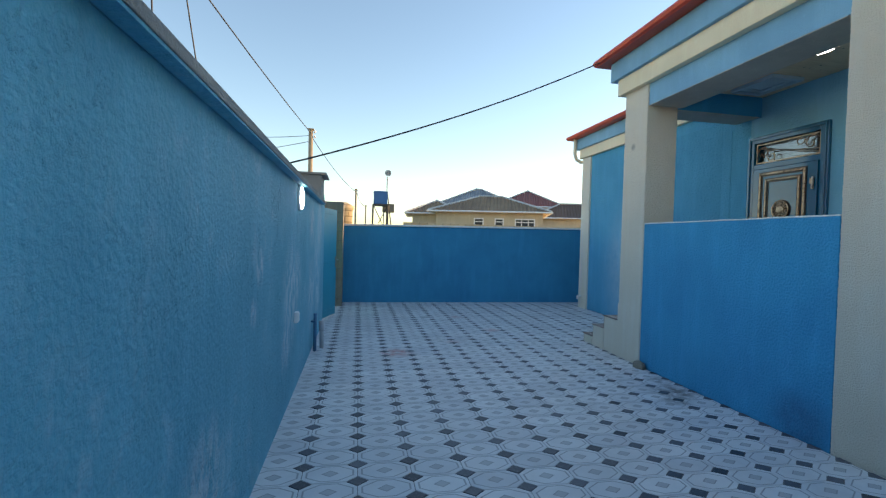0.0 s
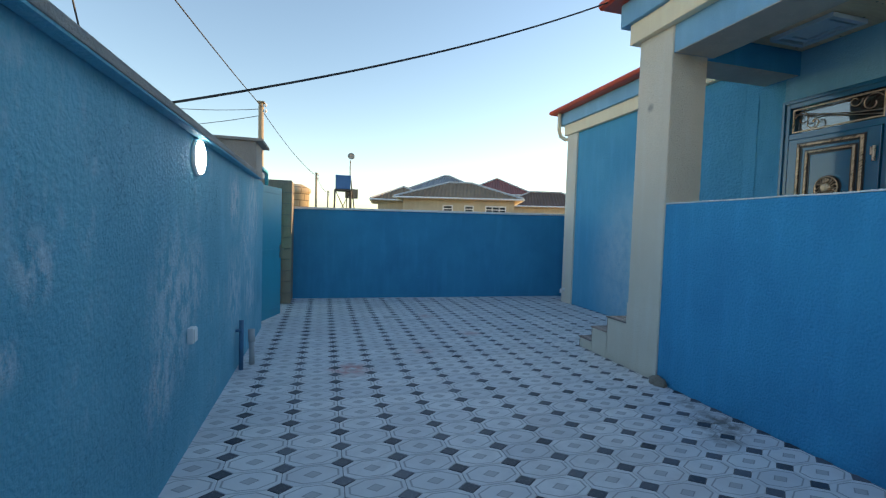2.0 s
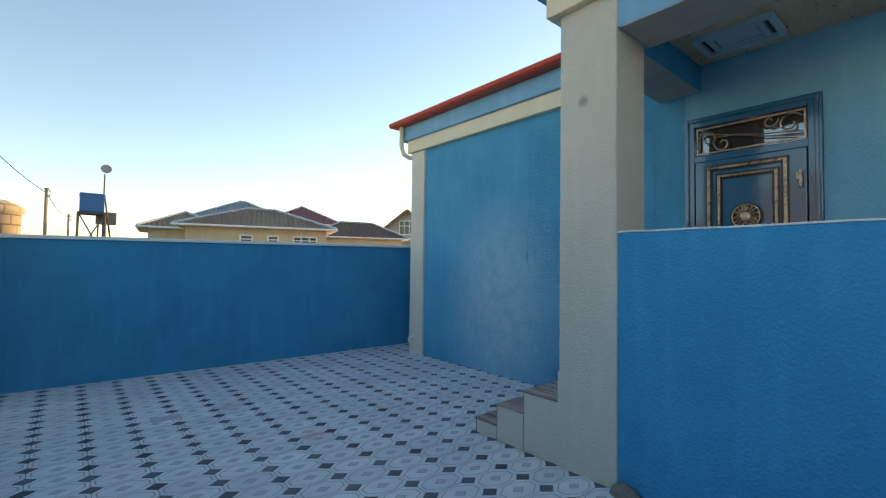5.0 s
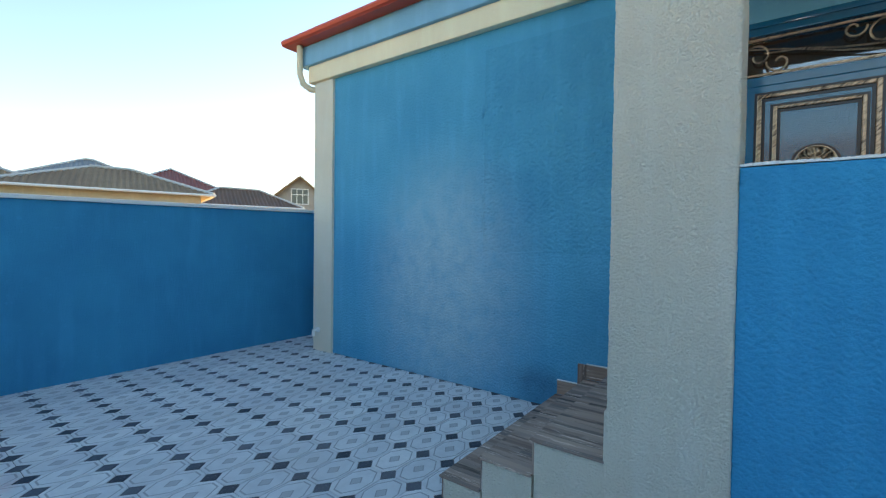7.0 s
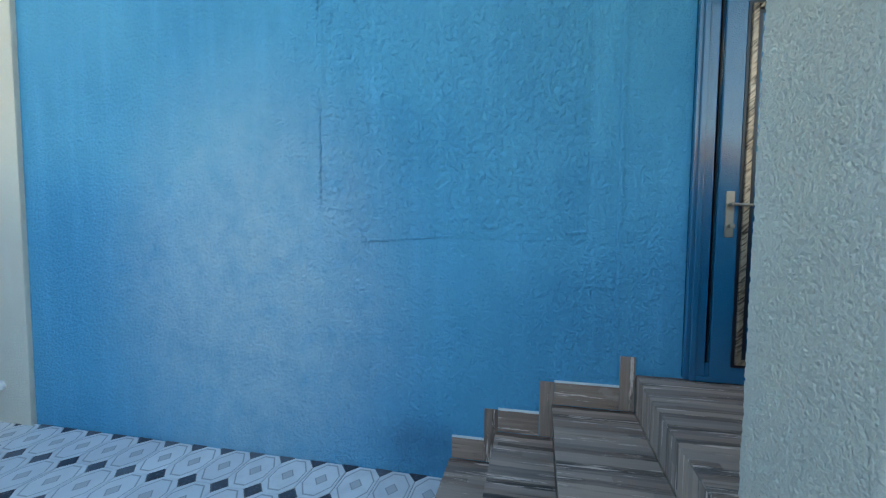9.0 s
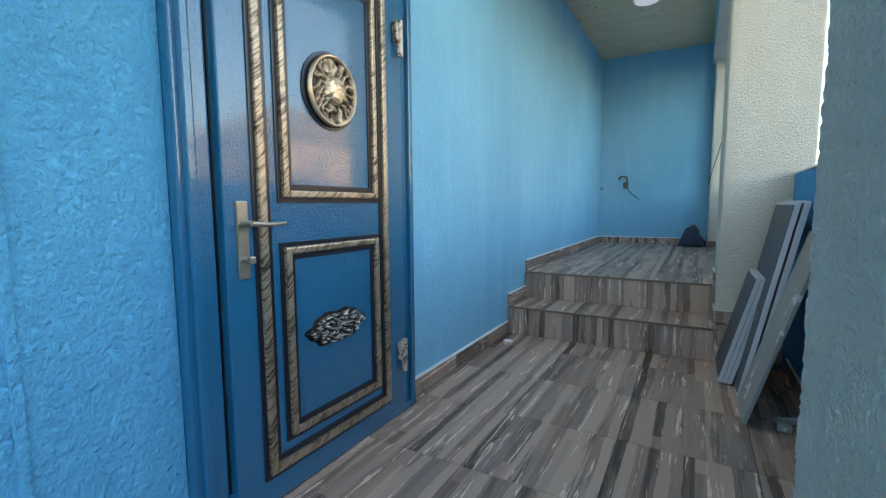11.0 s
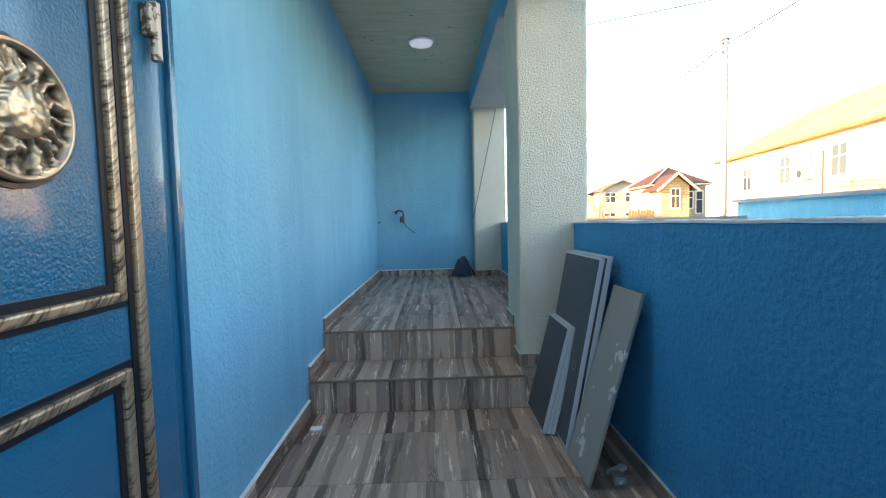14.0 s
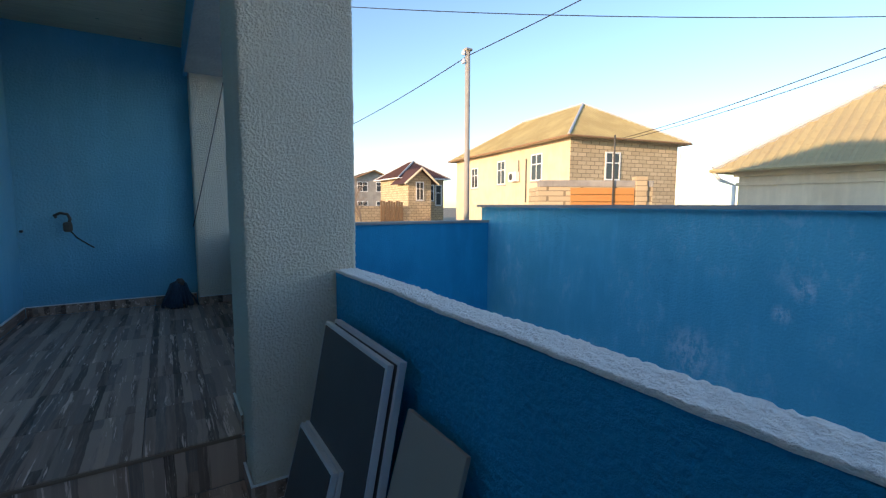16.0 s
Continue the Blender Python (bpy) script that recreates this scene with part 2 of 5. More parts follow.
def octagon_tile(name, per_island):
    """Pale cement tile: a ring line inside the edge and a small rhomb at the middle, from the tile's own coordinates."""
    k = Mat(name, 0.42)
    uv = k.t.nodes.new("ShaderNodeUVMap")
    sep = k.node("ShaderNodeSeparateXYZ", Vector=uv.outputs[0])
    ax = k.calc("ABSOLUTE", sep.outputs[0])
    ay = k.calc("ABSOLUTE", sep.outputs[1])
    edge = k.calc("MAXIMUM", k.calc("MAXIMUM", ax, ay), k.calc("MULTIPLY", k.calc("ADD", ax, ay), 0.735))
    line = k.calc("MULTIPLY", k.ramp(edge, 0.80, 0.835), k.ramp(edge, 0.90, 0.865))
    rh = k.calc("ADD", k.calc("MULTIPLY", ax, 1.0), k.calc("MULTIPLY", ay, 0.85))
    rhomb = k.ramp(rh, 0.30, 0.26)
    rline = k.calc("MULTIPLY", k.ramp(rh, 0.25, 0.27), k.ramp(rh, 0.34, 0.31))
    if per_island:
        rnd = k.t.nodes.new("ShaderNodeNewGeometry").outputs["Random Per Island"]
    else:
        rnd = k.t.nodes.new("ShaderNodeObjectInfo").outputs["Random"]
    k.co = spread(k, rnd)
    base = k.mix(rnd, (0.70, 0.71, 0.73), (0.84, 0.84, 0.84))
    dirt = k.ramp(k.noise(2.2 if per_island else 9.0, 5.0, 0.65), 0.35, 0.75)
    base = k.mix(k.calc("MULTIPLY", dirt, 0.4), base, (0.52, 0.52, 0.53))
    base = k.mix(k.calc("MULTIPLY", rhomb, 0.55), base, (0.33, 0.33, 0.34))
    base = k.mix(k.calc("MULTIPLY", k.calc("MAXIMUM", line, rline), 0.75), base, (0.27, 0.27, 0.28))
    k.co = k.t.nodes.new("ShaderNodeNewGeometry").outputs["Position"]
    blot = k.ramp(k.noise(9.0, 4.0, 0.7), 0.3, 0.65)
    for place, radius, tint, amount in TILE_STAINS:
        base = k.mix(k.calc("MULTIPLY", k.calc("MULTIPLY", k.near(place, radius), blot), amount), base, tint)
    base = k.mix(k.calc("MULTIPLY", k.ramp(k.noise(0.9, 5.0, 0.6), 0.45, 0.75), 0.3), base, (0.50, 0.49, 0.48))
    k.color(base)
    k.bump(k.calc("SUBTRACT", 1.0, k.calc("MAXIMUM", line, rline)), 0.35, 0.002)
    k.bump(k.noise(90.0, 3.0), 0.12, 0.002)
    k.rough(k.ramp(k.noise(12.0, 4.0), -0.3, 1.3))
    return k.m


def dark_tile(name, per_island):
    k = Mat(name, 0.45)
    if per_island:
        rnd = k.t.nodes.new("ShaderNodeNewGeometry").outputs["Random Per Island"]
    else:
        rnd = k.t.nodes.new("ShaderNodeObjectInfo").outputs["Random"]
    c = k.mix(rnd, (0.025, 0.031, 0.046), (0.13, 0.14, 0.165))
    k.color(k.mix(k.calc("MULTIPLY", k.ramp(k.noise(60.0, 4.0, 0.7), 0.5, 0.75), 0.5), c, (0.30, 0.31, 0.33)))
    k.bump(k.noise(90.0, 3.0), 0.15, 0.002)
    return k.m


def wood_tile(name, along):
    """Porcelain tile printed with weathered boards; along: the axis in which the boards run."""
    k = Mat(name, 0.5)
    rnd = k.t.nodes.new("ShaderNodeObjectInfo").outputs["Random"]
    sep = k.node("ShaderNodeSeparateXYZ", Vector=k.co)
    k.co = spread(k, rnd)
    run, across = {"y": (1, 0), "x": (0, 1), "z": (2, 0), "zy": (2, 1)}[along]
    long = [26.0, 26.0, 26.0]
    long[run] = 9.0
    wob = k.calc("ADD", k.calc("MULTIPLY", k.calc("SUBTRACT", k.noise(3.0, 2.0), 0.5), 0.03),
                 k.calc("MULTIPLY", k.calc("SUBTRACT", k.noise(1.0, 5.0, 0.7, co=k.scaled(tuple(long))), 0.5), 0.014))
    strip = k.calc("FLOOR", k.calc("MULTIPLY", k.calc("ADD", sep.outputs[across], wob), 27.0))
    half = k.calc("FLOOR", k.calc("ADD", k.calc("MULTIPLY", sep.outputs[run], 1.1), k.calc("MULTIPLY", strip, 0.43)))
    tone = k.t.nodes.new("ShaderNodeTexWhiteNoise")
    tone.noise_dimensions = "1D"
    k.put(tone.inputs["W"], k.calc("MULTIPLY", strip, 1.7))
    own = k.t.nodes.new("ShaderNodeTexWhiteNoise")
    own.noise_dimensions = "2D"
    k.put(own.inputs["Vector"], k.node("ShaderNodeCombineXYZ", X=k.calc("ADD", strip, k.calc("MULTIPLY", rnd, 91.0)), Y=half).outputs[0])
    shade = k.calc("ADD", k.calc("MULTIPLY", tone.outputs["Value"], 0.66), k.calc("MULTIPLY", own.outputs["Value"], 0.34))
    n = k.t.nodes.new("ShaderNodeValToRGB")
    k.put(n.inputs[0], k.ramp(shade, 0.12, 0.9))
    el = n.color_ramp.elements
    el[0].position, el[0].color = 0.0, (0.05, 0.032, 0.024, 1)
    el[1].position, el[1].color = 1.0, (0.480, 0.335, 0.258, 1)
    for pos, col in ((0.2, (0.165, 0.108, 0.085, 1)), (0.45, (0.365, 0.237, 0.180, 1)), (0.6, (0.19, 0.148, 0.13, 1)), (0.8, (0.396, 0.280, 0.222, 1))):
        e = el.new(pos)
        e.color = col
    s = [52.0, 52.0, 52.0]
    s[run] = 3.0
    grain = k.noise(1.0, 6.0, 0.7, co=k.scaled(tuple(s)))
    c = k.mix(k.calc("MULTIPLY", k.ramp(grain, 0.42, 0.68), 0.42), n.outputs[0], (0.547, 0.391, 0.309))
    blot = k.ramp(k.noise(1.0, 4.0, 0.6, co=k.scaled(tuple(v * 0.35 for v in s))), 0.56, 0.64)
    c = k.mix(k.calc("MULTIPLY", blot, 0.6), c, (0.056, 0.034, 0.028))
    torn = k.ramp(k.noise(1.0, 6.0, 0.75, co=k.scaled(tuple(v * 0.7 for v in s))), 0.575, 0.62)
    c = k.mix(k.calc("MULTIPLY", torn, 0.8), c, (0.913, 0.709, 0.589))
    k.color(c)
    k.bump(grain, 0.15, 0.002)
    k.rough(k.ramp(grain, -0.8, 1.6))
    return k.m


def corrugated(name, colour, moss, rough=0.8):
    k = Mat(name, rough)
    c = k.mix(k.ramp(k.noise(0.7, 5.0), 0.35, 0.7), colour, moss)
    k.color(k.mix(k.calc("MULTIPLY", k.ramp(k.noise(9.0, 5.0), 0.5, 0.8), 0.4), c, tuple(v * 0.6 for v in colour)))
    return k.m


def ashlar(name, light, dark, size=(2.3, 4.6)):
    """Sawn limestone blocks, too far off to be picked apart."""
    k = Mat(name, 0.9)
    sep = k.node("ShaderNodeSeparateXYZ", Vector=k.co)
    flat = k.node("ShaderNodeCombineXYZ", X=k.calc("ADD", sep.outputs[0], sep.outputs[1]), Y=sep.outputs[2])
    br = k.node("ShaderNodeTexBrick", Vector=flat.outputs[0], Scale=1.0, Color1=light, Color2=dark, Mortar=tuple(v * 0.45 for v in dark))
    br.inputs["Brick Width"].default_value, br.inputs["Row Height"].default_value = 0.42, 0.2
    br.inputs["Mortar Size"].default_value = 0.016
    k.color(k.mix(k.calc("MULTIPLY", k.noise(6.0, 4.0), 0.35), br.outputs["Color"], dark))
    k.bump(br.outputs["Fac"], 0.6, -0.02)
    return k.m


M_door = door_paint()
M_bronze = rope_bronze()
M_patina = plain("black_patina", (0.008, 0.010, 0.018), 0.3)


def antique_shaded(name, bright, low, high):
    """Cast metal: the shade of its hollows is painted in as dark patina, the high parts bright (low, high: x of both).
    """
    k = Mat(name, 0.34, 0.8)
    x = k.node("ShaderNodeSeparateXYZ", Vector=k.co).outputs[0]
    metal_mix = k.ramp(k.calc("ADD", x, k.calc("MULTIPLY", k.calc("SUBTRACT", k.noise(70.0, 3.0), 0.5), 0.008)), low, high)
    k.color(k.mix(metal_mix, (0.02, 0.016, 0.013), bright))
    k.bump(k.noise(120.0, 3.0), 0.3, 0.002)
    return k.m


M_relief = antique_shaded("shaded_bronze_relief", (0.56, 0.41, 0.28), 4.751, 4.735)
M_relief_silver = antique_shaded("shaded_silver_relief", (0.62, 0.59, 0.55), 4.747, 4.733)
M_tile, M_tile_field = octagon_tile("octagon_tile", False), octagon_tile("octagon_tile_field", True)
M_inset, M_inset_field = dark_tile("dark_inset", False), dark_tile("dark_inset_field", True)
M_wood_y, M_wood_x, M_wood_z = wood_tile("board_tile_lengthwise", "y"), wood_tile("board_tile_crosswise", "x"), wood_tile("board_tile_upright", "z")
M_skirt = wood_tile("board_skirting", "y")
M_roof_brown = corrugated("brown_fibre_sheet", (0.24, 0.16, 0.10), (0.30, 0.21, 0.13))
M_roof_moss = corrugated("mossy_fibre_sheet", (0.36, 0.29, 0.13), (0.46, 0.38, 0.18))
M_roof_gold = corrugated("weathered_fibre_sheet", (0.46, 0.38, 0.20), (0.40, 0.33, 0.19))
M_roof_red = corrugated("dark_red_sheet", (0.22, 0.06, 0.05), (0.26, 0.08, 0.06), 0.5)
M_roof_choc = corrugated("chocolate_sheet", (0.13, 0.075, 0.05), (0.16, 0.09, 0.06), 0.6)
M_roof_grey = corrugated("grey_sheet", (0.26, 0.28, 0.30), (0.2, 0.22, 0.24), 0.5)
M_roof_tile = corrugated("red_brown_sheet", (0.10, 0.048, 0.036), (0.085, 0.042, 0.032), 0.5)
M_render = stucco("cream_house_render", (0.66, 0.56, 0.40), (0.56, 0.47, 0.33), 0.2, 12, 0.9)
M_render_pale = stucco("pale_house_render", (0.72, 0.62, 0.46), (0.62, 0.53, 0.39), 0.2, 12, 0.9)
M_stone = ashlar("sawn_limestone", (0.62, 0.50, 0.33), (0.46, 0.36, 0.23))
M_wood_bare = plain("bare_timber", (0.30, 0.19, 0.10), 0.8, vary=0.3)
M_orange = plain("orange_slat_gate", (0.55, 0.25, 0.07), 0.5)
M_tank = plain("blue_water_tank", (0.03, 0.14, 0.36), 0.4, vary=0.2, scale=3)
M_tank_stand = plain("dark_steel", (0.10, 0.09, 0.08), 0.6, 0.4)
M_panel = plain("charcoal_laminate", (0.065, 0.072, 0.08), 0.45, vary=0.2, scale=6)
M_panel_edge = plain("white_foil_edge", (0.62, 0.63, 0.66), 0.4, vary=0.08)
M_board = Mat("taupe_board", 0.7)
M_board.color(M_board.mix(M_board.ramp(M_board.noise(8.0, 4.0), 0.62, 0.65), (0.36, 0.325, 0.28), (0.68, 0.66, 0.62)))
M_board = M_board.m
M_mop = plain("blue_black_rags", (0.05, 0.08, 0.13), 0.9, vary=0.5, scale=30)
M_bark = plain("pale_bark", (0.30, 0.24, 0.19), 0.9, vary=0.3)


def ceiling_boards():
    """Wood-print ceiling strips with small knots, running along x."""
    k = Mat("wood_print_ceiling", 0.5)
    br = k.noise(1.0, 4.0, 0.6, co=k.scaled((4, 30, 1)))
    c = k.mix(k.ramp(br, 0.3, 0.7), (0.68, 0.46, 0.28), (0.79, 0.57, 0.37))
    knots = k.node("ShaderNodeTexVoronoi", Vector=k.scaled((6, 8, 0)), Scale=1.0)
    c = k.mix(k.ramp(knots.outputs["Distance"], 0.10, 0.05), c, (0.14, 0.10, 0.08))
    k.color(c)
    return k.m


M_ceiling = ceiling_boards()


# ---- mesh helpers ----
def finish(name, bm, material, smooth=False):
    me = bpy.data.meshes.new(name)
    bmesh.ops.recalc_face_normals(bm, faces=bm.faces)
    bm.to_mesh(me)
    bm.free()
    me.materials.append(material)
    if smooth:
        me.polygons.foreach_set("use_smooth", [True] * len(me.polygons))
    return me


def part(name, bm, material, parent, label="", smooth=False):
    """One mesh object under a thing or under a part; the bmesh is in world metres."""
    ob = new(name, finish(name, bm, material, smooth))
    if parent:
        ob.parent = parent
        if parent.data is None:
            ob.matrix_parent_inverse = Matrix.Translation(parent.location).inverted()
    return tagged(ob, label)


def thing(name, place, label, category, group="", kind=""):
    e = new(name)
    e.location = place
    e.empty_display_size = 0.2
    bpy.context.view_layer.update()
    return tagged(e, label, category, group, kind)


def box(*size, bevel=0.0, bm=None, m=None):
    """A box x0, x1, y0, y1, z0, z1, added to bm."""
    x0, x1, y0, y1, z0, z1 = size
    own = bmesh.new()
    bmesh.ops.create_cube(own, size=1, matrix=Matrix.Translation(((x0 + x1) / 2, (y0 + y1) / 2, (z0 + z1) / 2)) @ Matrix.Diagonal((x1 - x0, y1 - y0, z1 - z0, 1)))
    if bevel:
        bmesh.ops.bevel(own, geom=own.edges[:], offset=bevel, segments=2, affect="EDGES", profile=0.6)
    if m:
        bmesh.ops.transform(own, matrix=m, verts=own.verts)
    if bm is None:
        return own
    join(bm, own)
    return bm


def join(bm, other):
    vs = [bm.verts.new(v.co) for v in other.verts]
    other.verts.index_update()
    for f in other.faces:
        bm.faces.new([vs[v.index] for v in f.verts])
    other.free()


def tube(points, radius, sides=6, bm=None, taper=None):
    """A round bar along points."""
    bm = bm or bmesh.new()
    pts = [Vector(p) for p in points]
    rings = []
    side = None
    for i, p in enumerate(pts):
        way = (pts[min(i + 1, len(pts) - 1)] - pts[max(i - 1, 0)]).normalized()
        ref = side if side else (Vector((0, 0, 1)) if abs(way.z) < 0.9 else Vector((1, 0, 0)))
        a = way.cross(ref).normalized() if not side else (side - way * side.dot(way)).normalized()
        side = a
        b = way.cross(a)
        r = radius if taper is None else radius + (taper - radius) * i / (len(pts) - 1)
        rings.append([bm.verts.new(p + (a * math.cos(t) + b * math.sin(t)) * r) for t in (2 * math.pi * k / sides for k in range(sides))])
    for r0, r1 in zip(rings, rings[1:]):
        for k in range(sides):
            bm.faces.new((r0[k], r0[(k + 1) % sides], r1[(k + 1) % sides], r1[k]))
    bm.faces.new(rings[0]), bm.faces.new(list(reversed(rings[-1])))
    return bm


def lathe(profile, m, sides=24):
    """A turned shape: profile of (radius, height), placed by m."""
    bm = bmesh.new()
    rings = [[bm.verts.new((r * math.cos(2 * math.pi * k / sides), r * math.sin(2 * math.pi * k / sides), z)) for k in range(sides)] for r, z in profile]
    for r0, r1 in zip(rings, rings[1:]):
        for k in range(sides):
            bm.faces.new((r0[k], r0[(k + 1) % sides], r1[(k + 1) % sides], r1[k]))
    bm.faces.new(rings[-1]), bm.faces.new(list(reversed(rings[0])))
    bmesh.ops.transform(bm, matrix=m, verts=bm.verts)
    return bm


def cable(name, a, b, sag, r, label):
    a, b = Vector(a), Vector(b)
    pts = []
    for i in range(25):
        u = i / 24
        pts.append(a.lerp(b, u) - Vector((0, 0, 4 * sag * u * (1 - u))))
    c = thing(name, tuple(a), label, "cable")
    part("line", tube(pts, r, 5), M_wire, c)


def sheet(a, b, height, depth, u0, u1, pitch=0.18, wave=0.025):
    """A corrugated roof plane: eave from a to b, rising by height over depth; u0, u1: where the top edge starts and ends along the eave."""
    a, b = Vector(a), Vector(b)
    way = (b - a).normalized()
    length = (b - a).length
    inward = Vector((-way.y, way.x, 0))
    n = max(8, int(length / pitch * 4))
    verts, faces = [], []
    up = (inward * depth + Vector((0, 0, height)))
    normal = way.cross(up).normalized()
    for i in range(n + 1):
        u = i / n
        h = min(1.0, u / u0 if u0 > 0 else 1.0, (1 - u) / (1 - u1) if u1 < 1 else 1.0)
        off = normal * (wave * math.sin(2 * math.pi * u * length / pitch))
        p = a.lerp(b, u)
        for v in (0, 0.5, 1):
            verts.append(p + up * (h * v) + off)
    for i in range(n):
        for v in (0, 1):
            k = i * 3 + v
            faces.append((k, k + 3, k + 4, k + 1))
    return verts, faces


def sheets_bm(planes):
    bm = bmesh.new()
    for verts, faces in planes:
        vs = [bm.verts.new(v) for v in verts]
        for f in faces:
            try:
                bm.faces.new([vs[i] for i in f])
            except ValueError:
                pass
    return bm


# ---- the large structure ----
WX = 4.81            # face of the house wall
LX = -0.92           # face of the boundary wall along the yard
CX = 3.11            # outer face of columns and parapet
NY, SY = 10.08, -1.93  # walls that close the yard
PORCH, UPPER, PAR = 0.685, 1.08, 1.766
STEPS = ((6.01, 0.13), (5.755, 0.31), (5.46, 0.49), (5.06, PORCH))
COL1 = (3.1, 3.52, 4.638, 5.105)
COL2 = (3.115, 3.54, 1.92, 2.37)
COL3 = (3.13, 3.54, -1.08, -0.63)
END_Y = -0.80
CEIL = 3.47


def structure(name, bm, material, label, category):
    return tagged(part(name, bm, material, None), label, category, kind="structure")


structure("ground", box(-320, 320, -320, 320, -0.6, -0.13), M_earth, "dusty bare earth ground around the walled yard", "ground")
floor = structure("floor", box(LX - 0.02, WX + 0.02, SY, NY, -0.12, -0.006), M_grout, "yard floor of pale octagon tiles with dark square insets", "floor")
w = box(LX - 0.26, LX, SY - 0.2, 6.87, -0.3, 1.99, bevel=0.006)
left_wall = structure("wall_west", w, M_left, "weathered blue stucco boundary wall with pale flaking patches", "wall")
w = box(LX - 0.32, LX + 0.07, SY - 0.25, 6.85, 1.995, 2.038, bevel=0.006)
coping = structure("coping", w, M_concrete, "grey concrete coping slabs on the boundary wall", "coping")
part("painted_drip_edge", box(LX + 0.004, LX + 0.064, SY, 6.84, 1.984, 1.9945), M_left, coping, "blue painted underside of the coping")
w = box(LX - 0.28, LX, 6.87, 7.55, -0.3, 2.0, bevel=0.006)
structure("gate_wall", w, M_left, "blue stucco wall end beside the gate", "wall")
w = box(LX - 0.50, LX - 0.02, 6.99, 7.58, 2.004, 2.46, bevel=0.01)
structure("gate_wall_block", w, M_concrete, "bare concrete raised block above the wall beside the gate", "wall")
structure("gate_wall_cap", box(LX - 0.54, LX + 0.06, 6.96, 7.68, 2.464, 2.50, bevel=0.006), M_concrete, "thin concrete cap slab over the gate wall", "coping")
pier = structure("gate_pier", box(LX - 0.26, LX + 0.24, 9.53, NY - 0.002, -0.3, 2.24, bevel=0.004), M_grout, "unplastered limestone block pier at the end of the gate", "pier")
def rising(bm):
    """The top of the far wall climbs a little towards the house."""
    for v in bm.verts:
        if v.co.z > 1:
            v.co.z += 0.014 * (v.co.x - LX)
    return bm


structure("wall_north", rising(box(LX - 0.3, WX + 2.5, NY, NY + 0.22, -0.3, 1.745, bevel=0.006)), M_far, "deep blue plastered boundary wall across the end of the yard", "wall")
structure("coping_north", rising(box(LX + 0.25, WX + 2.5, NY - 0.03, NY + 0.25, 1.747, 1.79, bevel=0.006)), M_cap, "thin pale mortar cap on the boundary wall", "coping")
structure("wall_south", box(LX + 0.001, 5.0, SY - 0.2, SY, -0.3, 1.735, bevel=0.006), M_far, "blue plastered lower boundary wall", "wall")
structure("coping_south", box(LX + 0.002, 5.0, SY - 0.23, SY + 0.03, 1.737, 1.775, bevel=0.006), M_concrete, "thin grey cap on the lower boundary wall", "coping")

# house wall, with the doorway through it
DOOR_Y0, DOOR_Y1, DOOR_TOP = 3.80, 4.845, 2.96
w = box(WX, WX + 0.28, DOOR_Y1, 9.22, -0.3, 3.96)
house_wall = structure("wall_house", w, M_house, "sky blue stucco house wall with an old filled opening", "wall")
w = box(WX, WX + 0.28, END_Y - 0.3, DOOR_Y0, -0.3, 3.9)
box(WX, WX + 0.28, DOOR_Y0, DOOR_Y1, DOOR_TOP, 3.9, bm=w)
box(WX, WX + 0.28, DOOR_Y0, DOOR_Y1, -0.3, PORCH, bm=w)
structure("wall_porch", w, M_porch, "soft blue stucco wall along the porch", "wall")
structure("wall_porch_end", box(3.53, WX, END_Y - 0.25, END_Y, -0.3, CEIL + 0.045), M_porch, "blue stucco end wall of the porch", "wall")
structure("pilaster", box(WX - 0.035, WX + 0.2, 9.005, 9.365, -0.2, 3.47, bevel=0.008), M_cream, "cream painted corner pilaster of the house", "pilaster")
structure("wall_house_north", box(WX + 0.02, 15.1, 9.2, 9.32, -0.3, 3.96), M_house, "blue house wall behind the corner pilaster", "wall")
# unseen wall, added so that low sun doesn't leak past the house
structure("sun_block_wall", box(WX + 2.0, WX + 2.2, 9.322, NY - 0.002, -0.3, 3.9), M_house, "unseen added wall that blocks low sun beside the house", "wall")
structure("floor_passage", box(WX + 0.022, WX + 2.0, 9.362, NY - 0.002, -0.12, -0.006), M_grout, "strip of yard floor beside the house", "floor")
structure("wall_house_back", box(15.1, 15.3, -1.0, 9.3, -0.3, 3.96), M_house, "plain rear wall of the house", "wall")
structure("wall_house_south", box(WX, 15.1, END_Y - 0.3, END_Y - 0.05, -0.3, 3.96), M_house, "plain side wall of the house", "wall")
# filled opening and raised cable chase on the wall
bead = bmesh.new()
for a, b in (((6.80, 1.33), (6.82, 2.75)), ((6.80, 1.33), (5.32, 1.41))):
    for i in range(40):
        u0, u1 = i / 40, (i + 1.15) / 40
        w0 = 0.003 + 0.016 * noise.noise(Vector((a[0] + u0 * 9, a[1], u0 * 7)))
        p, q = [(a[0] + (b[0] - a[0]) * u, a[1] + (b[1] - a[1]) * u) for u in (u0, u1)]
        o = 0.012 * noise.noise(Vector((u0 * 11, a[0], b[1])))
        if w0 > 0.002:
            tube([(WX, p[0] + o, p[1] + o), (WX, q[0] + o, q[1] + o)], w0, 6, bead)
part("plaster_bead", bead, M_house, house_wall, "uneven plaster ridge round a filled opening", True)
part("filled_opening", box(WX - 0.003, WX + 0.01, 5.32, 6.795, 1.36, 3.3, bevel=0.0025), M_fill, house_wall, "patchy blue plaster infill")
chase = box(WX - 0.007, WX + 0.01, 5.150, 5.172, 0.86, 3.15, bevel=0.004)
box(WX - 0.006, WX + 0.01, 5.174, 5.40, 1.12, 1.138, bevel=0.004, bm=chase)
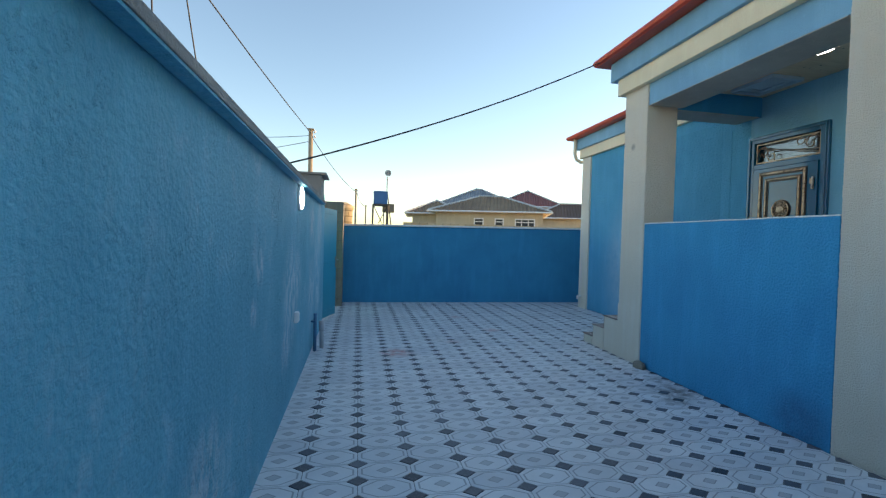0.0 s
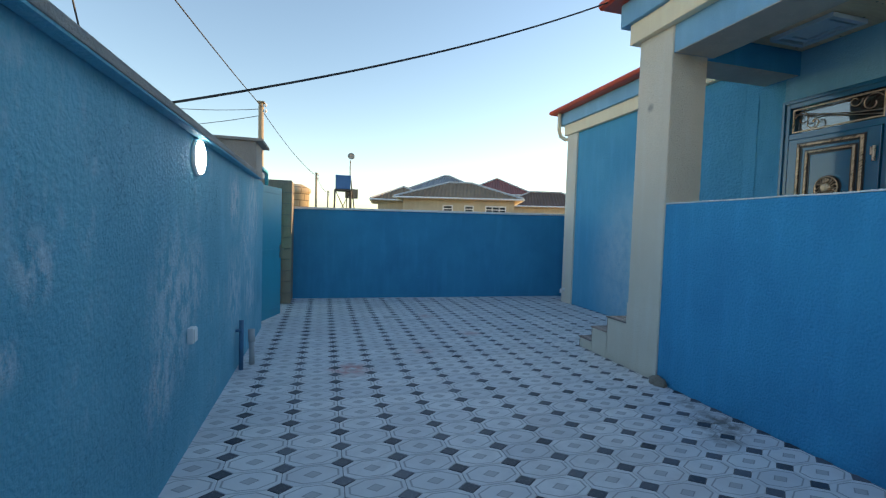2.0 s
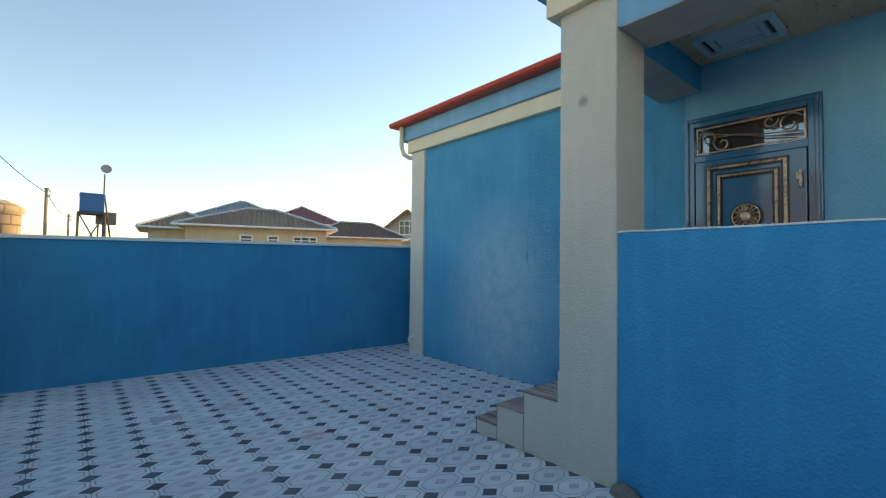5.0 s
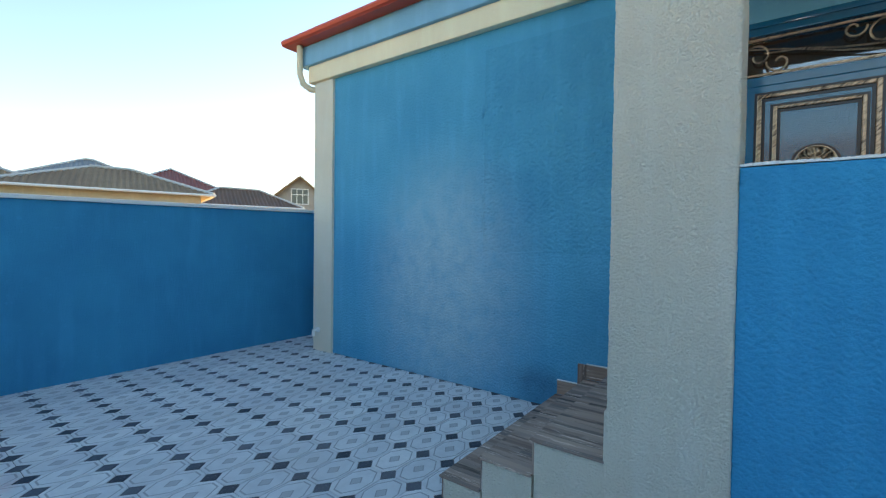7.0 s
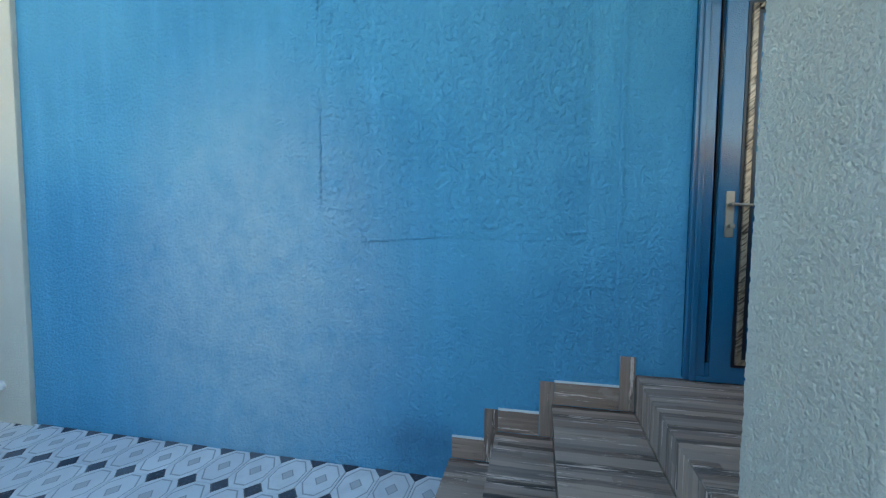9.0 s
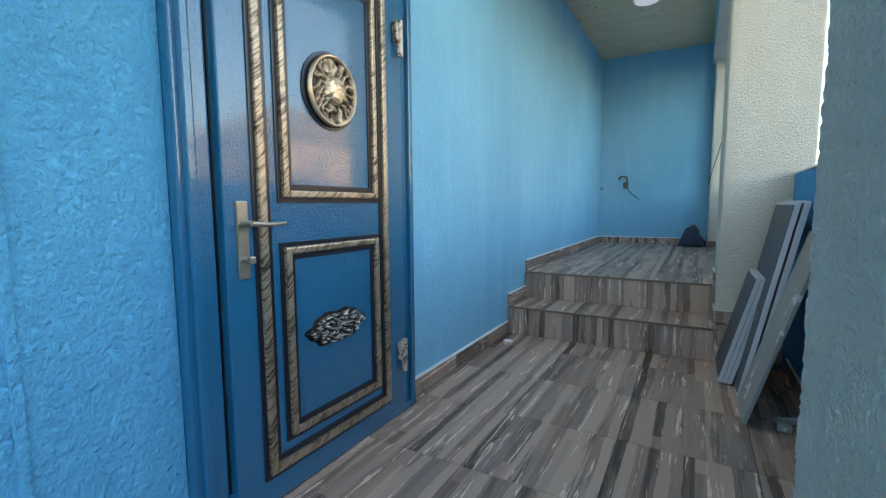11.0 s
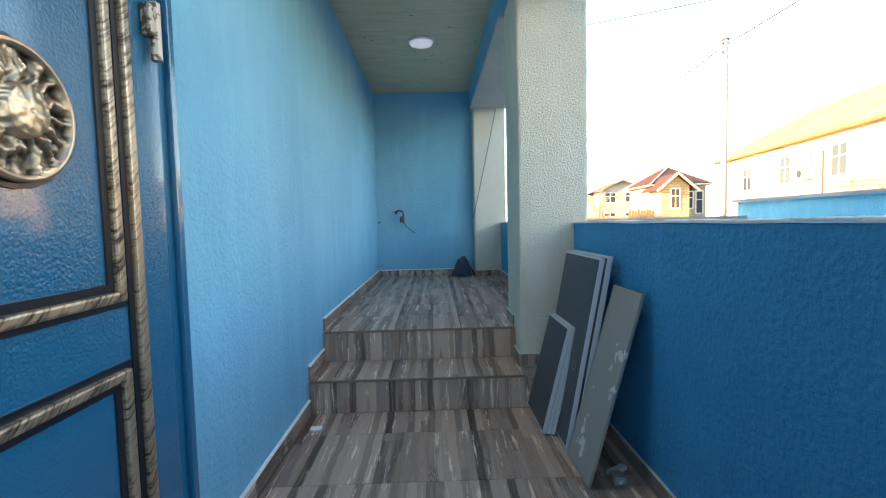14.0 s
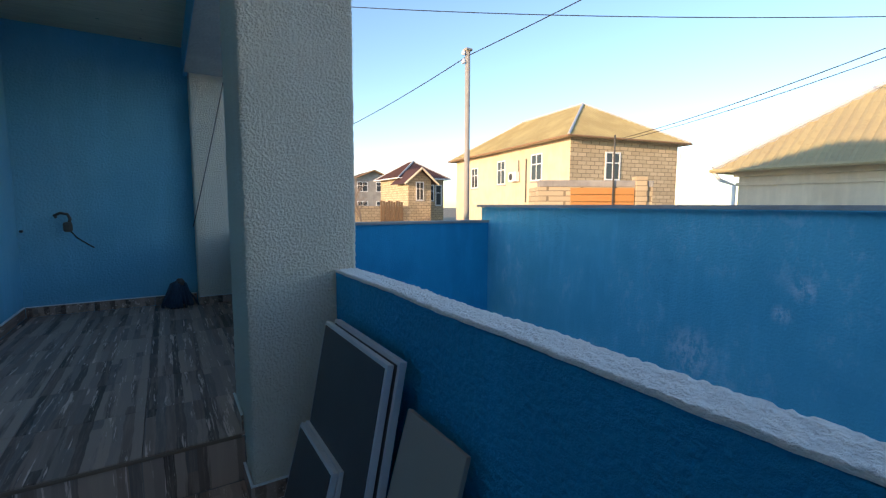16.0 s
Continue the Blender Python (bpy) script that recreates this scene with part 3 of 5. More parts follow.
part("cable_chase", chase, M_house, house_wall)

# porch: slabs, steps, columns, parapets, beams
slab = structure("porch_slab", box(CX + 0.02, WX, END_Y, STEPS[3][0] - 0.012, -0.2, PORCH - 0.012), M_grout, "porch floor laid with wood-print tiles", "floor")
upper = structure("upper_slab", box(CX + 0.02, WX, END_Y, 2.18, PORCH - 0.012, UPPER - 0.012), M_grout, "raised porch floor laid with wood-print tiles", "floor")
flank = bmesh.new()
for (y1, z), (y0, _) in zip(STEPS, STEPS[1:]):
    box(CX, WX, y0 if y0 > 5.2 else 5.05, y1 - 0.012, -0.2, z - 0.012, bm=flank)
steps = structure("entrance_steps", flank, M_cream, "three entrance steps with cream flank and wood-print treads", "steps")
up = box(3.3, WX, 2.18, 2.535, PORCH - 0.011, 0.88 - 0.012)
inner_steps = structure("inner_steps", up, M_grout, "two steps clad in wood-print tiles between the porch floors", "steps")


def knobbly(p, amount):
    """Height of trowelled stucco: clipped lumps with hollows between them, over slow waves."""
    v = noise.noise(p * 95.0) + 0.55 * noise.noise(p * 170.0)
    return amount * max(-0.55, min(0.4, v * 1.9 + 0.1)) + 0.0022 * noise.noise(p * 8.0)


def column(name, c, top, label, step=0.0085, lump=0.0024):
    """A square pillar whose stucco is real relief, with soft corners."""
    x0, x1, y0, y1 = c
    ring, r = [], 0.012
    for cx, cy, a0 in ((x1 - r, y1 - r, 0), (x0 + r, y1 - r, 90), (x0 + r, y0 + r, 180), (x1 - r, y0 + r, 270)):
        for a in (10, 45, 80):
            w = radians(a0 + a)
            ring.append((cx + r * math.cos(w), cy + r * math.sin(w), math.cos(w), math.sin(w)))
        wa = radians(a0 + 90)
        length = (x1 - x0 if a0 in (0, 180) else y1 - y0) - 2 * r
        n = max(2, int(length / step))
        ex, ey = cx + r * math.cos(wa), cy + r * math.sin(wa)
        for i in range(1, n):
            d = length * i / n
            ring.append((ex - d * math.sin(wa), ey + d * math.cos(wa), math.cos(wa), math.sin(wa)))
    bm = bmesh.new()
    nz = int((top + 0.2) / step)
    before = None
    for i in range(nz + 1):
        z = -0.2 + (top + 0.2) * i / nz
        row = []
        for x, y, nx, ny in ring:
            h = knobbly(Vector((x, y, z)), lump)
            row.append(bm.verts.new((x + nx * h, y + ny * h, z)))
        if before:
            for k in range(len(row)):
                bm.faces.new((before[k - 1], before[k], row[k], row[k - 1]))
        before = row
    bm.faces.new(before)
    ob = structure(name, bm, M_cream, label, "column")
    ob.data.polygons.foreach_set("use_smooth", [len(p.vertices) == 4 for p in ob.data.polygons])
    return ob


column("column_1", COL1, 3.473, "cream rough stucco porch column beside the entrance steps", 0.0058, 0.0026)
column("column_2", COL2, 3.473, "cream rough stucco porch column between two parapets")
column("column_3", COL3, 3.473, "cream rough stucco column at the end of the porch", 0.018)
structure("column_foot", box(CX - 0.012, COL1[1] + 0.006, 4.66, 5.116, -0.1, 0.715, bevel=0.01), M_cream, "slightly thicker cream plinth of the porch column", "plinth")


def parapet(y0, y1, tag):
    ob = structure("parapet_" + tag, box(CX + 0.006, CX + 0.095, y0, y1, -0.2, PAR - 0.012, bevel=0.004), M_parapet, "bright blue stucco porch parapet with a rough white top", "parapet")
    bm = bmesh.new()
    n = int((y1 - y0) / 0.0075)
    before = None
    across = [(0.003, -0.02)] + [(0.003 + 0.094 * k / 13, 0.0) for k in range(14)] + [(0.097, -0.02)]
    for i in range(n + 1):
        y = y0 + (y1 - y0) * i / n
        row = []
        for x, z in across:
            q = Vector((CX + x, y, PAR))
            lump = knobbly(Vector((q.x, q.y * 0.7, q.z)), 0.0042)
            edge = 0.005 * noise.noise(Vector((x * 8, y * 14, 3.0))) + 0.003 * noise.noise(Vector((x * 8, y * 45, 7.0)))
            row.append(bm.verts.new((CX + x + edge, y, PAR + z * 0.5 + (lump if z == 0 else 0) + 0.006 * noise.noise(Vector((0, y * 3.0, 1.0))))))
        if before:
            for k in range(len(row) - 1):
                bm.faces.new((before[k], before[k + 1], row[k + 1], row[k]))
        before = row
    part("mortar_cap", bm, M_cap, ob, "uneven white mortar top", smooth=True)
    return ob


parapet(COL2[3] + 0.001, COL1[2] - 0.001, "near")
parapet(COL3[3] + 0.001, COL2[2] - 0.001, "far")

BX0, BX1 = CX + 0.008, 3.572
beam = structure("porch_beam", box(BX0, BX1, -1.0, 5.10, 3.215, 3.68), M_band, "pale blue porch beam over the columns", "beam")
part("beam_soffit", box(BX0 + 0.004, BX1 - 0.002, COL2[3] + 0.02, COL1[2] - 0.02, 3.208, 3.216), M_soffit, beam, "bare plaster underside")
part("beam_soffit", box(BX0 + 0.004, BX1 - 0.002, COL3[3] + 0.02, COL2[2] - 0.02, 3.208, 3.216), M_soffit, beam, "bare plaster underside")
part("beam_face", box(BX1 - 0.001, BX1 + 0.004, END_Y + 0.002, 4.68, 3.218, CEIL), M_porch, beam, "blue inner face")
cross = structure("cross_beam", box(BX1 + 0.002, WX, 4.70, 5.085, 3.215, 3.68), M_parapet, "dark blue cross beam between column and house", "beam")
part("beam_soffit", box(BX1 + 0.004, WX - 0.03, 4.702, 5.083, 3.208, 3.216), M_soffit, cross, "bare plaster underside")
ceil = structure("ceiling", box(BX1, WX, END_Y, 4.70, CEIL, CEIL + 0.05), M_ceiling, "wood-print board ceiling of the porch", "ceiling")
structure("porch_top", box(BX1, WX, END_Y - 0.3, 5.09, 3.69, 3.76), M_soffit, "slab over the porch ceiling", "ceiling")


def eaves(name, x0, x1, y0, y1, label):
    """Cream band, blue band and red rim of a roof edge, as one run round a corner."""
    e = thing(name, (x0, y1, 3.4), label, "eaves", kind="structure")
    part("cream_band", box(x0 - 0.075, x1, y0, y1 + 0.085, 3.475, 3.69, bevel=0.012), M_cream_flat, e)
    part("blue_band", box(x0 - 0.12, x1, y0, y1 + 0.20, 3.69, 3.945, bevel=0.014), M_band, e)
    rim = box(x0 - 0.26, x1, y0, y1 + 0.36, 3.945, 3.965)
    tube([(x0 - 0.26, y0, 3.99), (x0 - 0.26, y1 + 0.36, 3.99)], 0.042, 8, rim)
    tube([(x0 - 0.26, y1 + 0.36, 3.99), (x1, y1 + 0.36, 3.99)], 0.042, 8, rim)
    part("red_rim", rim, M_red, e, "red metal roof rim")
    return e


def red_roof(x0, x1, y0, y1, slope, name, label):
    """A hipped roof of red sheet: the two planes towards the yard and the north, and two behind."""
    zt = 4.0
    d = (x1 - x0) / 2
    ln = y1 - y0
    h = d * slope
    planes = [sheet((x0, y1, zt), (x0, y0, zt), h, d, d / ln, 1 - d / ln, 0.2, 0.012),
              sheet((x1, y1, zt), (x0, y1, zt), h, d, 0.5, 0.5, 0.2, 0.012),
              sheet((x1, y0, zt), (x1, y1, zt), h, d, d / ln, 1 - d / ln, 0.2, 0.012),
              sheet((x0, y0, zt), (x1, y0, zt), h, d, 0.5, 0.5, 0.2, 0.012)]
    structure(name, sheets_bm(planes), M_red, label, "roof")


eaves("eaves_porch", CX, WX + 0.1, -1.05, 5.11, "cream and blue eaves of the porch under a red roof rim")
eaves("eaves_house", WX, 15.3, 5.55, 9.36, "cream and blue eaves of the house under a red roof rim")
red_roof(CX - 0.26, 8.2, -1.2, 5.47, 0.46, "roof_porch", "red sheet metal hipped roof over the porch")
red_roof(WX - 0.26, 15.6, -2.0, 9.72, 0.5, "roof_house", "red sheet metal hipped roof of the house")

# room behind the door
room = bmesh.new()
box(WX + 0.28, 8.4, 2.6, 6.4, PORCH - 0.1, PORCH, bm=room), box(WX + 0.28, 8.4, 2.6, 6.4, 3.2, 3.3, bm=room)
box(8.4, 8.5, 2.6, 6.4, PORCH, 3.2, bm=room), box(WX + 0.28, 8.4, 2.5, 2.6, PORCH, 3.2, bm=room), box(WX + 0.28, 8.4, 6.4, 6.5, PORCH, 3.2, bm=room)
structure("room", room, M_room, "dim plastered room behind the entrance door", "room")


# ---- things at the house ----
def ring_of(y0, y1, z0, z1, wd, x0, x1, bevel=0.0):
    """A rectangular frame standing in the plane of the wall."""
    bm = box(x0, x1, y0, y0 + wd, z0, z1, bevel=bevel)
    box(x0, x1, y1 - wd, y1, z0, z1, bm=bm, bevel=bevel)
    box(x0, x1, y0 + wd, y1 - wd, z0, z0 + wd, bm=bm, bevel=bevel)
    box(x0, x1, y0 + wd, y1 - wd, z1 - wd, z1, bm=bm, bevel=bevel)
    return bm


def medallion(rx, rz, height, rays, seed, lobes=0.0):
    """A cast relief: curling locks round a plain boss inside a rim, or with lobes a leafy cartouche without one; lies in the yz plane, facing -x."""
    bm = bmesh.new()
    nr, ns = 34, 132
    rings = []
    for i in range(1, nr + 1):
        r = i / nr
        ring = []
        for k in range(ns):
            a = 2 * math.pi * k / ns
            q = Vector((math.cos(a) * r, math.sin(a) * r, seed))
            bend = 3.4 * noise.noise(q * 1.9) + 1.6 * noise.noise(q * 4.0)
            lock = 1.0 - abs(math.sin(0.5 * (rays * a + 5.0 * r + 2.4 * bend)))
            tuft = 1.0 - abs(math.sin(9.0 * r + 3.0 * noise.noise(q * 3.0 + Vector((4, 2, 0))) + 1.5 * math.sin(rays * a)))
            edge = 1.0
            if lobes:
                body = 0.35 + 0.55 * lock * tuft + 0.25 * noise.noise(q * 9.0)
                edge = 1.0 + lobes * (0.9 * math.cos(6 * a) + 0.5 * math.sin(11 * a))
                body *= 1.0 if r < 0.9 else max(0.0, (1 - r) * 8)
            elif r < 0.36:
                body = 0.98 - 1.2 * r * r + 0.10 * noise.noise(q * 7.0)
            else:
                body = 0.30 + 0.42 * lock * (0.55 + 0.45 * tuft) + 0.10 * noise.noise(q * 8.0) - 0.18 * r
            if not lobes and r > 0.9:
                body = 0.55 if r < 0.975 else (0.3 if r < 1 else 0.0)
            ring.append(bm.verts.new((-height * max(0, body), rx * r * edge * math.cos(a), rz * r * edge * math.sin(a))))
        rings.append(ring)
    mid = bm.verts.new((-height * (0.9 if not lobes else 0.7), 0, 0))
    for k in range(ns):
        bm.faces.new((mid, rings[0][k], rings[0][(k + 1) % ns]))
    for a, b in zip(rings, rings[1:]):
        for k in range(ns):
            bm.faces.new((a[k], b[k], b[(k + 1) % ns], a[(k + 1) % ns]))
    return bm


def moved(bm, x, y, z):
    bmesh.ops.translate(bm, verts=bm.verts, vec=(x, y, z))
    return bm


def entrance_door():
    d = thing("door_1", (WX, 4.4, PORCH), "blue hammered enamel steel door with bronze mouldings, slightly ajar", "door", kind="structure")
    fr = ring_of(DOOR_Y0 + 0.002, DOOR_Y1 - 0.002, PORCH + 0.002, DOOR_TOP - 0.002, 0.092, WX - 0.035, WX + 0.12, 0.006)
    part("door_frame", fr, M_door, d, "glossy blue steel frame")
    part("frame_lip", ring_of(DOOR_Y0 + 0.02, DOOR_Y1 - 0.02, PORCH + 0.003, DOOR_TOP - 0.02, 0.028, WX - 0.052, WX - 0.034, 0.006), M_door, d)
    part("transom_bar", box(WX - 0.03, WX + 0.1, DOOR_Y0 + 0.077, DOOR_Y1 - 0.077, 2.525, 2.59, bevel=0.006), M_door, d)
    y0, y1, z0, z1 = 3.90, 4.735, PORCH + 0.012, 2.52
    fx = WX - 0.052
    leaf = part("leaf", box(fx, fx + 0.06, y0, y1, z0, z1, bevel=0.005), M_door, d, "glossy blue hammered enamel leaf")
    part("leaf_edge", box(fx + 0.03, fx + 0.058, y1 + 0.001, y1 + 0.005, z0, z1), M_patina, d, "dark unpainted leaf edge")

    def frame_on(a, b, c, e, wd, under):
        part("patina", ring_of(a - 0.014, b + 0.014, c - 0.014, e + 0.014, wd + 0.032, fx - 0.0045, fx + 0.001), M_patina, leaf, "black patina beside the moulding")
        part("moulding", ring_of(a, b, c, e, wd, fx - under, fx + 0.001, 0.006), M_bronze, leaf, "bronze-brushed rope moulding")

    frame_on(4.025, 4.632, 0.785, 2.46, 0.027, 0.017)
    frame_on(4.09, 4.545, 1.622, 2.375, 0.023, 0.018)
    frame_on(4.09, 4.545, 0.872, 1.472, 0.023, 0.018)
    part("patina", moved(lathe([(0.128, 0), (0.128, 0.004)], Matrix.Rotation(radians(-90), 4, "Y")), fx, 4.322, 1.978), M_patina, leaf)
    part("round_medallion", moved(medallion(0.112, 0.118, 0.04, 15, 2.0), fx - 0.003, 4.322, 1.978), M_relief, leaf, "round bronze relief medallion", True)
    part("long_medallion", moved(medallion(0.142, 0.058, 0.03, 11, 5.0, 0.07), fx - 0.002, 4.322, 1.176), M_relief_silver, leaf, "long silver relief ornament with painted dark hollows", True)
    plate = part("handle_plate", box(fx - 0.008, fx, 4.665, 4.702, 1.395, 1.612, bevel=0.004), M_steel, leaf, "worn brass handle plate")
    lever = tube([(fx - 0.006, 4.684, 1.55), (fx - 0.05, 4.684, 1.55)], 0.009, 8)
    tube([(fx - 0.05, 4.688, 1.55), (fx - 0.055, 4.63, 1.546), (fx - 0.05, 4.572, 1.548)], 0.008, 8, lever, 0.005)
    part("lever", lever, M_steel, plate)
    key = tube([(fx - 0.006, 4.684, 1.45), (fx - 0.03, 4.684, 1.45)], 0.008, 8)
    box(fx - 0.045, fx - 0.03, 4.674, 4.694, 1.44, 1.46, bm=key, bevel=0.003)
    part("lock_cylinder", key, M_steel, plate)
    for z in (0.885, 2.195):
        h = tube([(fx - 0.02, 3.935, z), (fx - 0.02, 3.935, z + 0.14)], 0.013, 8)
        box(fx - 0.026, fx - 0.002, 3.93, 3.965, z + 0.055, z + 0.13, bm=h, bevel=0.004)
        part("hinge", h, M_hinge, leaf, "scuffed steel hinge")
    # transom light with scroll ironwork
    ty0, ty1, tz0, tz1 = DOOR_Y0 + 0.094, DOOR_Y1 - 0.094, 2.59, DOOR_TOP - 0.094
    pane = part("pane", box(WX + 0.045, WX + 0.051, ty0, ty1, tz0, tz1), M_coated, d, "coated transom glass that mirrors the sky")
    pane.visible_shadow = False
    iron = ring_of(ty0 + 0.012, ty1 - 0.012, tz0 + 0.012, tz1 - 0.012, 0.014, WX - 0.012, WX + 0.002)

    def scroll(cy, cz, r, turn, start):
        return [(WX - 0.005, cy + r * (1 - s / 26) * math.cos(start + turn * s * 0.32), cz + r * (1 - s / 26) * math.sin(start + turn * s * 0.32)) for s in range(20)]

    for cy, cz, r, turn, start in ((ty1 - 0.115, 2.735, 0.085, 1, 0.3), (ty0 + 0.12, 2.75, 0.095, -1, 2.6), (4.52, 2.68, 0.07, -1, 0.2), (ty0 + 0.26, 2.80, 0.06, 1, 3.0)):
        tube(scroll(cy, cz, r, turn, start), 0.007, 6, iron)
    tube([(WX - 0.005, 4.6, 2.75), (WX - 0.005, 4.4, 2.74), (WX - 0.005, 4.2, 2.70), (WX - 0.005, ty0 + 0.02, 2.67)], 0.006, 6, iron)
    tube([(WX - 0.005, ty1 - 0.03, 2.80), (WX - 0.005, 4.5, 2.76), (WX - 0.005, 4.2, 2.68), (WX - 0.005, ty0 + 0.02, 2.63)], 0.006, 6, iron)
    part("scroll_ironwork", iron, M_bronze, d, "bronze-brushed scroll ironwork")
    part("threshold", box(WX - 0.03, WX + 0.25, DOOR_Y0 + 0.08, DOOR_Y1 - 0.08, PORCH, PORCH + 0.01), M_concrete, d)


entrance_door()

pend = thing("pendant_bulb", (6.6, 4.75, 3.2), "bare warm bulb hanging from the room's ceiling", "lamp")
part("cord", tube([(6.6, 4.75, 3.2), (6.6, 4.75, 2.88)], 0.004), M_wire, pend)
part("bulb", lathe([(0.012, 0.06), (0.016, 0.04), (0.034, 0.0), (0.03, -0.03), (0.01, -0.045)], Matrix.Translation((6.6, 4.75, 2.82)), 16), M_bulb, pend, "lit warm bulb", True)


def round_lamp(name, place, r, m, lit, label):
    t = thing(name, place, label, "lamp")
    turn = Matrix.Translation(place) @ m
    part("housing", lathe([(r * 1.02, 0), (r * 1.02, 0.018), (r * 0.93, 0.024)], turn, 36), M_white, t, "white plastic ring", True)
    part("diffuser", lathe([(r * 0.93, 0.02), (r * 0.9, 0.034), (r * 0.6, 0.045), (r * 0.15, 0.049)], turn, 36), lit, t, "", True)
    return t


down = Matrix.Rotation(radians(180), 4, "X")
round_lamp("ceiling_lamp", (3.99, 3.33, CEIL), 0.15, down, M_lamp, "lit round white lamp on the porch ceiling")
round_lamp("ceiling_lamp", (4.14, 0.85, CEIL), 0.115, down, M_lamp_dim, "round white lamp on the raised porch ceiling")
round_lamp("wall_lamp", (LX, 4.23, 1.862), 0.118, Matrix.Rotation(radians(90), 4, "Y"), M_lamp, "lit round bulkhead lamp on the blue wall")

hatch = thing("ceiling_hatch", (4.405, 4.27, CEIL), "rectangular blue-white moulded hatch in the porch ceiling", "hatch")
hz = CEIL
for name, a, b in (("outer_rim", 0.0, 0.03), ("inner_rim", 0.065, 0.02)):
    rim = bmesh.new()
    x0, x1, y0, y1 = 4.19 + a, 4.62 - a, 3.98 + a * 1.3, 4.56 - a * 1.3
    for c in ((x0, x1, y0, y0 + 0.045), (x0, x1, y1 - 0.045, y1), (x0, x0 + 0.045, y0 + 0.045, y1 - 0.045), (x1 - 0.045, x1, y0 + 0.045, y1 - 0.045)):
        box(*c, hz - 0.012 - b, hz, bm=rim, bevel=0.004)
    part(name, rim, M_hatch, hatch)
part("panel", box(4.315, 4.495, 4.12, 4.42, hz - 0.02, hz, bevel=0.003), M_hatch, hatch)
# near-black plate: the gap's shade is given by its colour
part("gap_plate", box(4.235, 4.575, 4.025, 4.515, hz - 0.006, hz - 0.001), M_dark, hatch, "dark plate painted as the shaded gap behind the rims")

# downpipe at the far corner
dp = thing("downpipe", (WX - 0.2, 9.55, 3.9), "cream plastic downpipe elbow under the house eaves", "pipe")
part("pipe", tube([(WX - 0.17, 9.5, 3.94), (WX - 0.17, 9.5, 3.6), (WX - 0.14, 9.47, 3.46), (WX - 0.06, 9.42, 3.40), (WX - 0.0, 9.38, 3.40)], 0.04, 10), M_cream_flat, dp, "", True)
dq = thing("yard_tap", (WX - 0.12, 9.3, 0.3), "white plastic pipe stub low on the pilaster", "tap")
part("stub", tube([(WX - 0.034, 9.25, 0.27), (WX - 0.12, 9.25, 0.27), (WX - 0.12, 9.25, 0.2)], 0.02, 8), M_white, dq)
part("collar", tube([(WX - 0.034, 9.25, 0.27), (WX - 0.06, 9.25, 0.27)], 0.032, 10), M_white, dq)

# tap and hose stub at the porch end
tp = thing("wall_tap", (4.6, END_Y, 1.9), "dark bent pipe stub with cable tail on the wall", "tap")
pipe = tube([(4.56, END_Y, 1.915), (4.56, END_Y + 0.05, 1.93), (4.52, END_Y + 0.075, 1.95), (4.47, END_Y + 0.08, 1.94), (4.455, END_Y + 0.08, 1.90), (4.47, END_Y + 0.07, 1.85)], 0.011, 8)
part("bent_pipe", pipe, M_tank_stand, tp, "", True)
part("valve", box(4.445, 4.505, END_Y + 0.04, END_Y + 0.105, 1.79, 1.875, bevel=0.02), M_tank_stand, tp)
part("cable_tail", tube([(4.47, END_Y + 0.06, 1.81), (4.42, END_Y + 0.07, 1.74), (4.35, END_Y + 0.06, 1.68), (4.31, END_Y + 0.06, 1.65)], 0.006, 6), M_wire, tp)
part("stub", tube([(4.78, END_Y, 1.80), (4.78, END_Y + 0.03, 1.80)], 0.012, 8), M_wire, tp)

cable("drop_cable", (3.25, COL3[3] + 0.03, 3.19), (3.56, COL3[3] + 0.03, 1.82), 0.02, 0.004, "thin loose cable hanging across the end column")
# mop
mop = thing("mop_head", (3.69, END_Y + 0.16, UPPER), "blue-black rag mop head dropped on the porch tiles", "mop")
strands = bmesh.new()
rng = random.Random(3)
for i in range(70):
    a = rng.uniform(0, 6.28)
    r = rng.uniform(0.05, 0.17)
    c = Vector((3.69, END_Y + 0.16, UPPER))
    topz = rng.uniform(0.14, 0.25)
    tube([c + Vector((rng.uniform(-.02, .02), rng.uniform(-.02, .02), topz)), c + Vector((r * 0.5 * math.cos(a), r * 0.5 * math.sin(a), topz * 0.85)),
          c + Vector((r * 0.9 * math.cos(a), r * 0.9 * math.sin(a), 0.06)), c + Vector((r * math.cos(a), r * math.sin(a), 0.008))], 0.008, 5, strands)
part("mop_yarn", strands, M_mop, mop, "", True)
part("collar", lathe([(0.035, 0), (0.04, 0.03), (0.02, 0.06)], Matrix.Translation((3.69, END_Y + 0.16, UPPER + 0.2)), 12), M_tank_stand, mop)


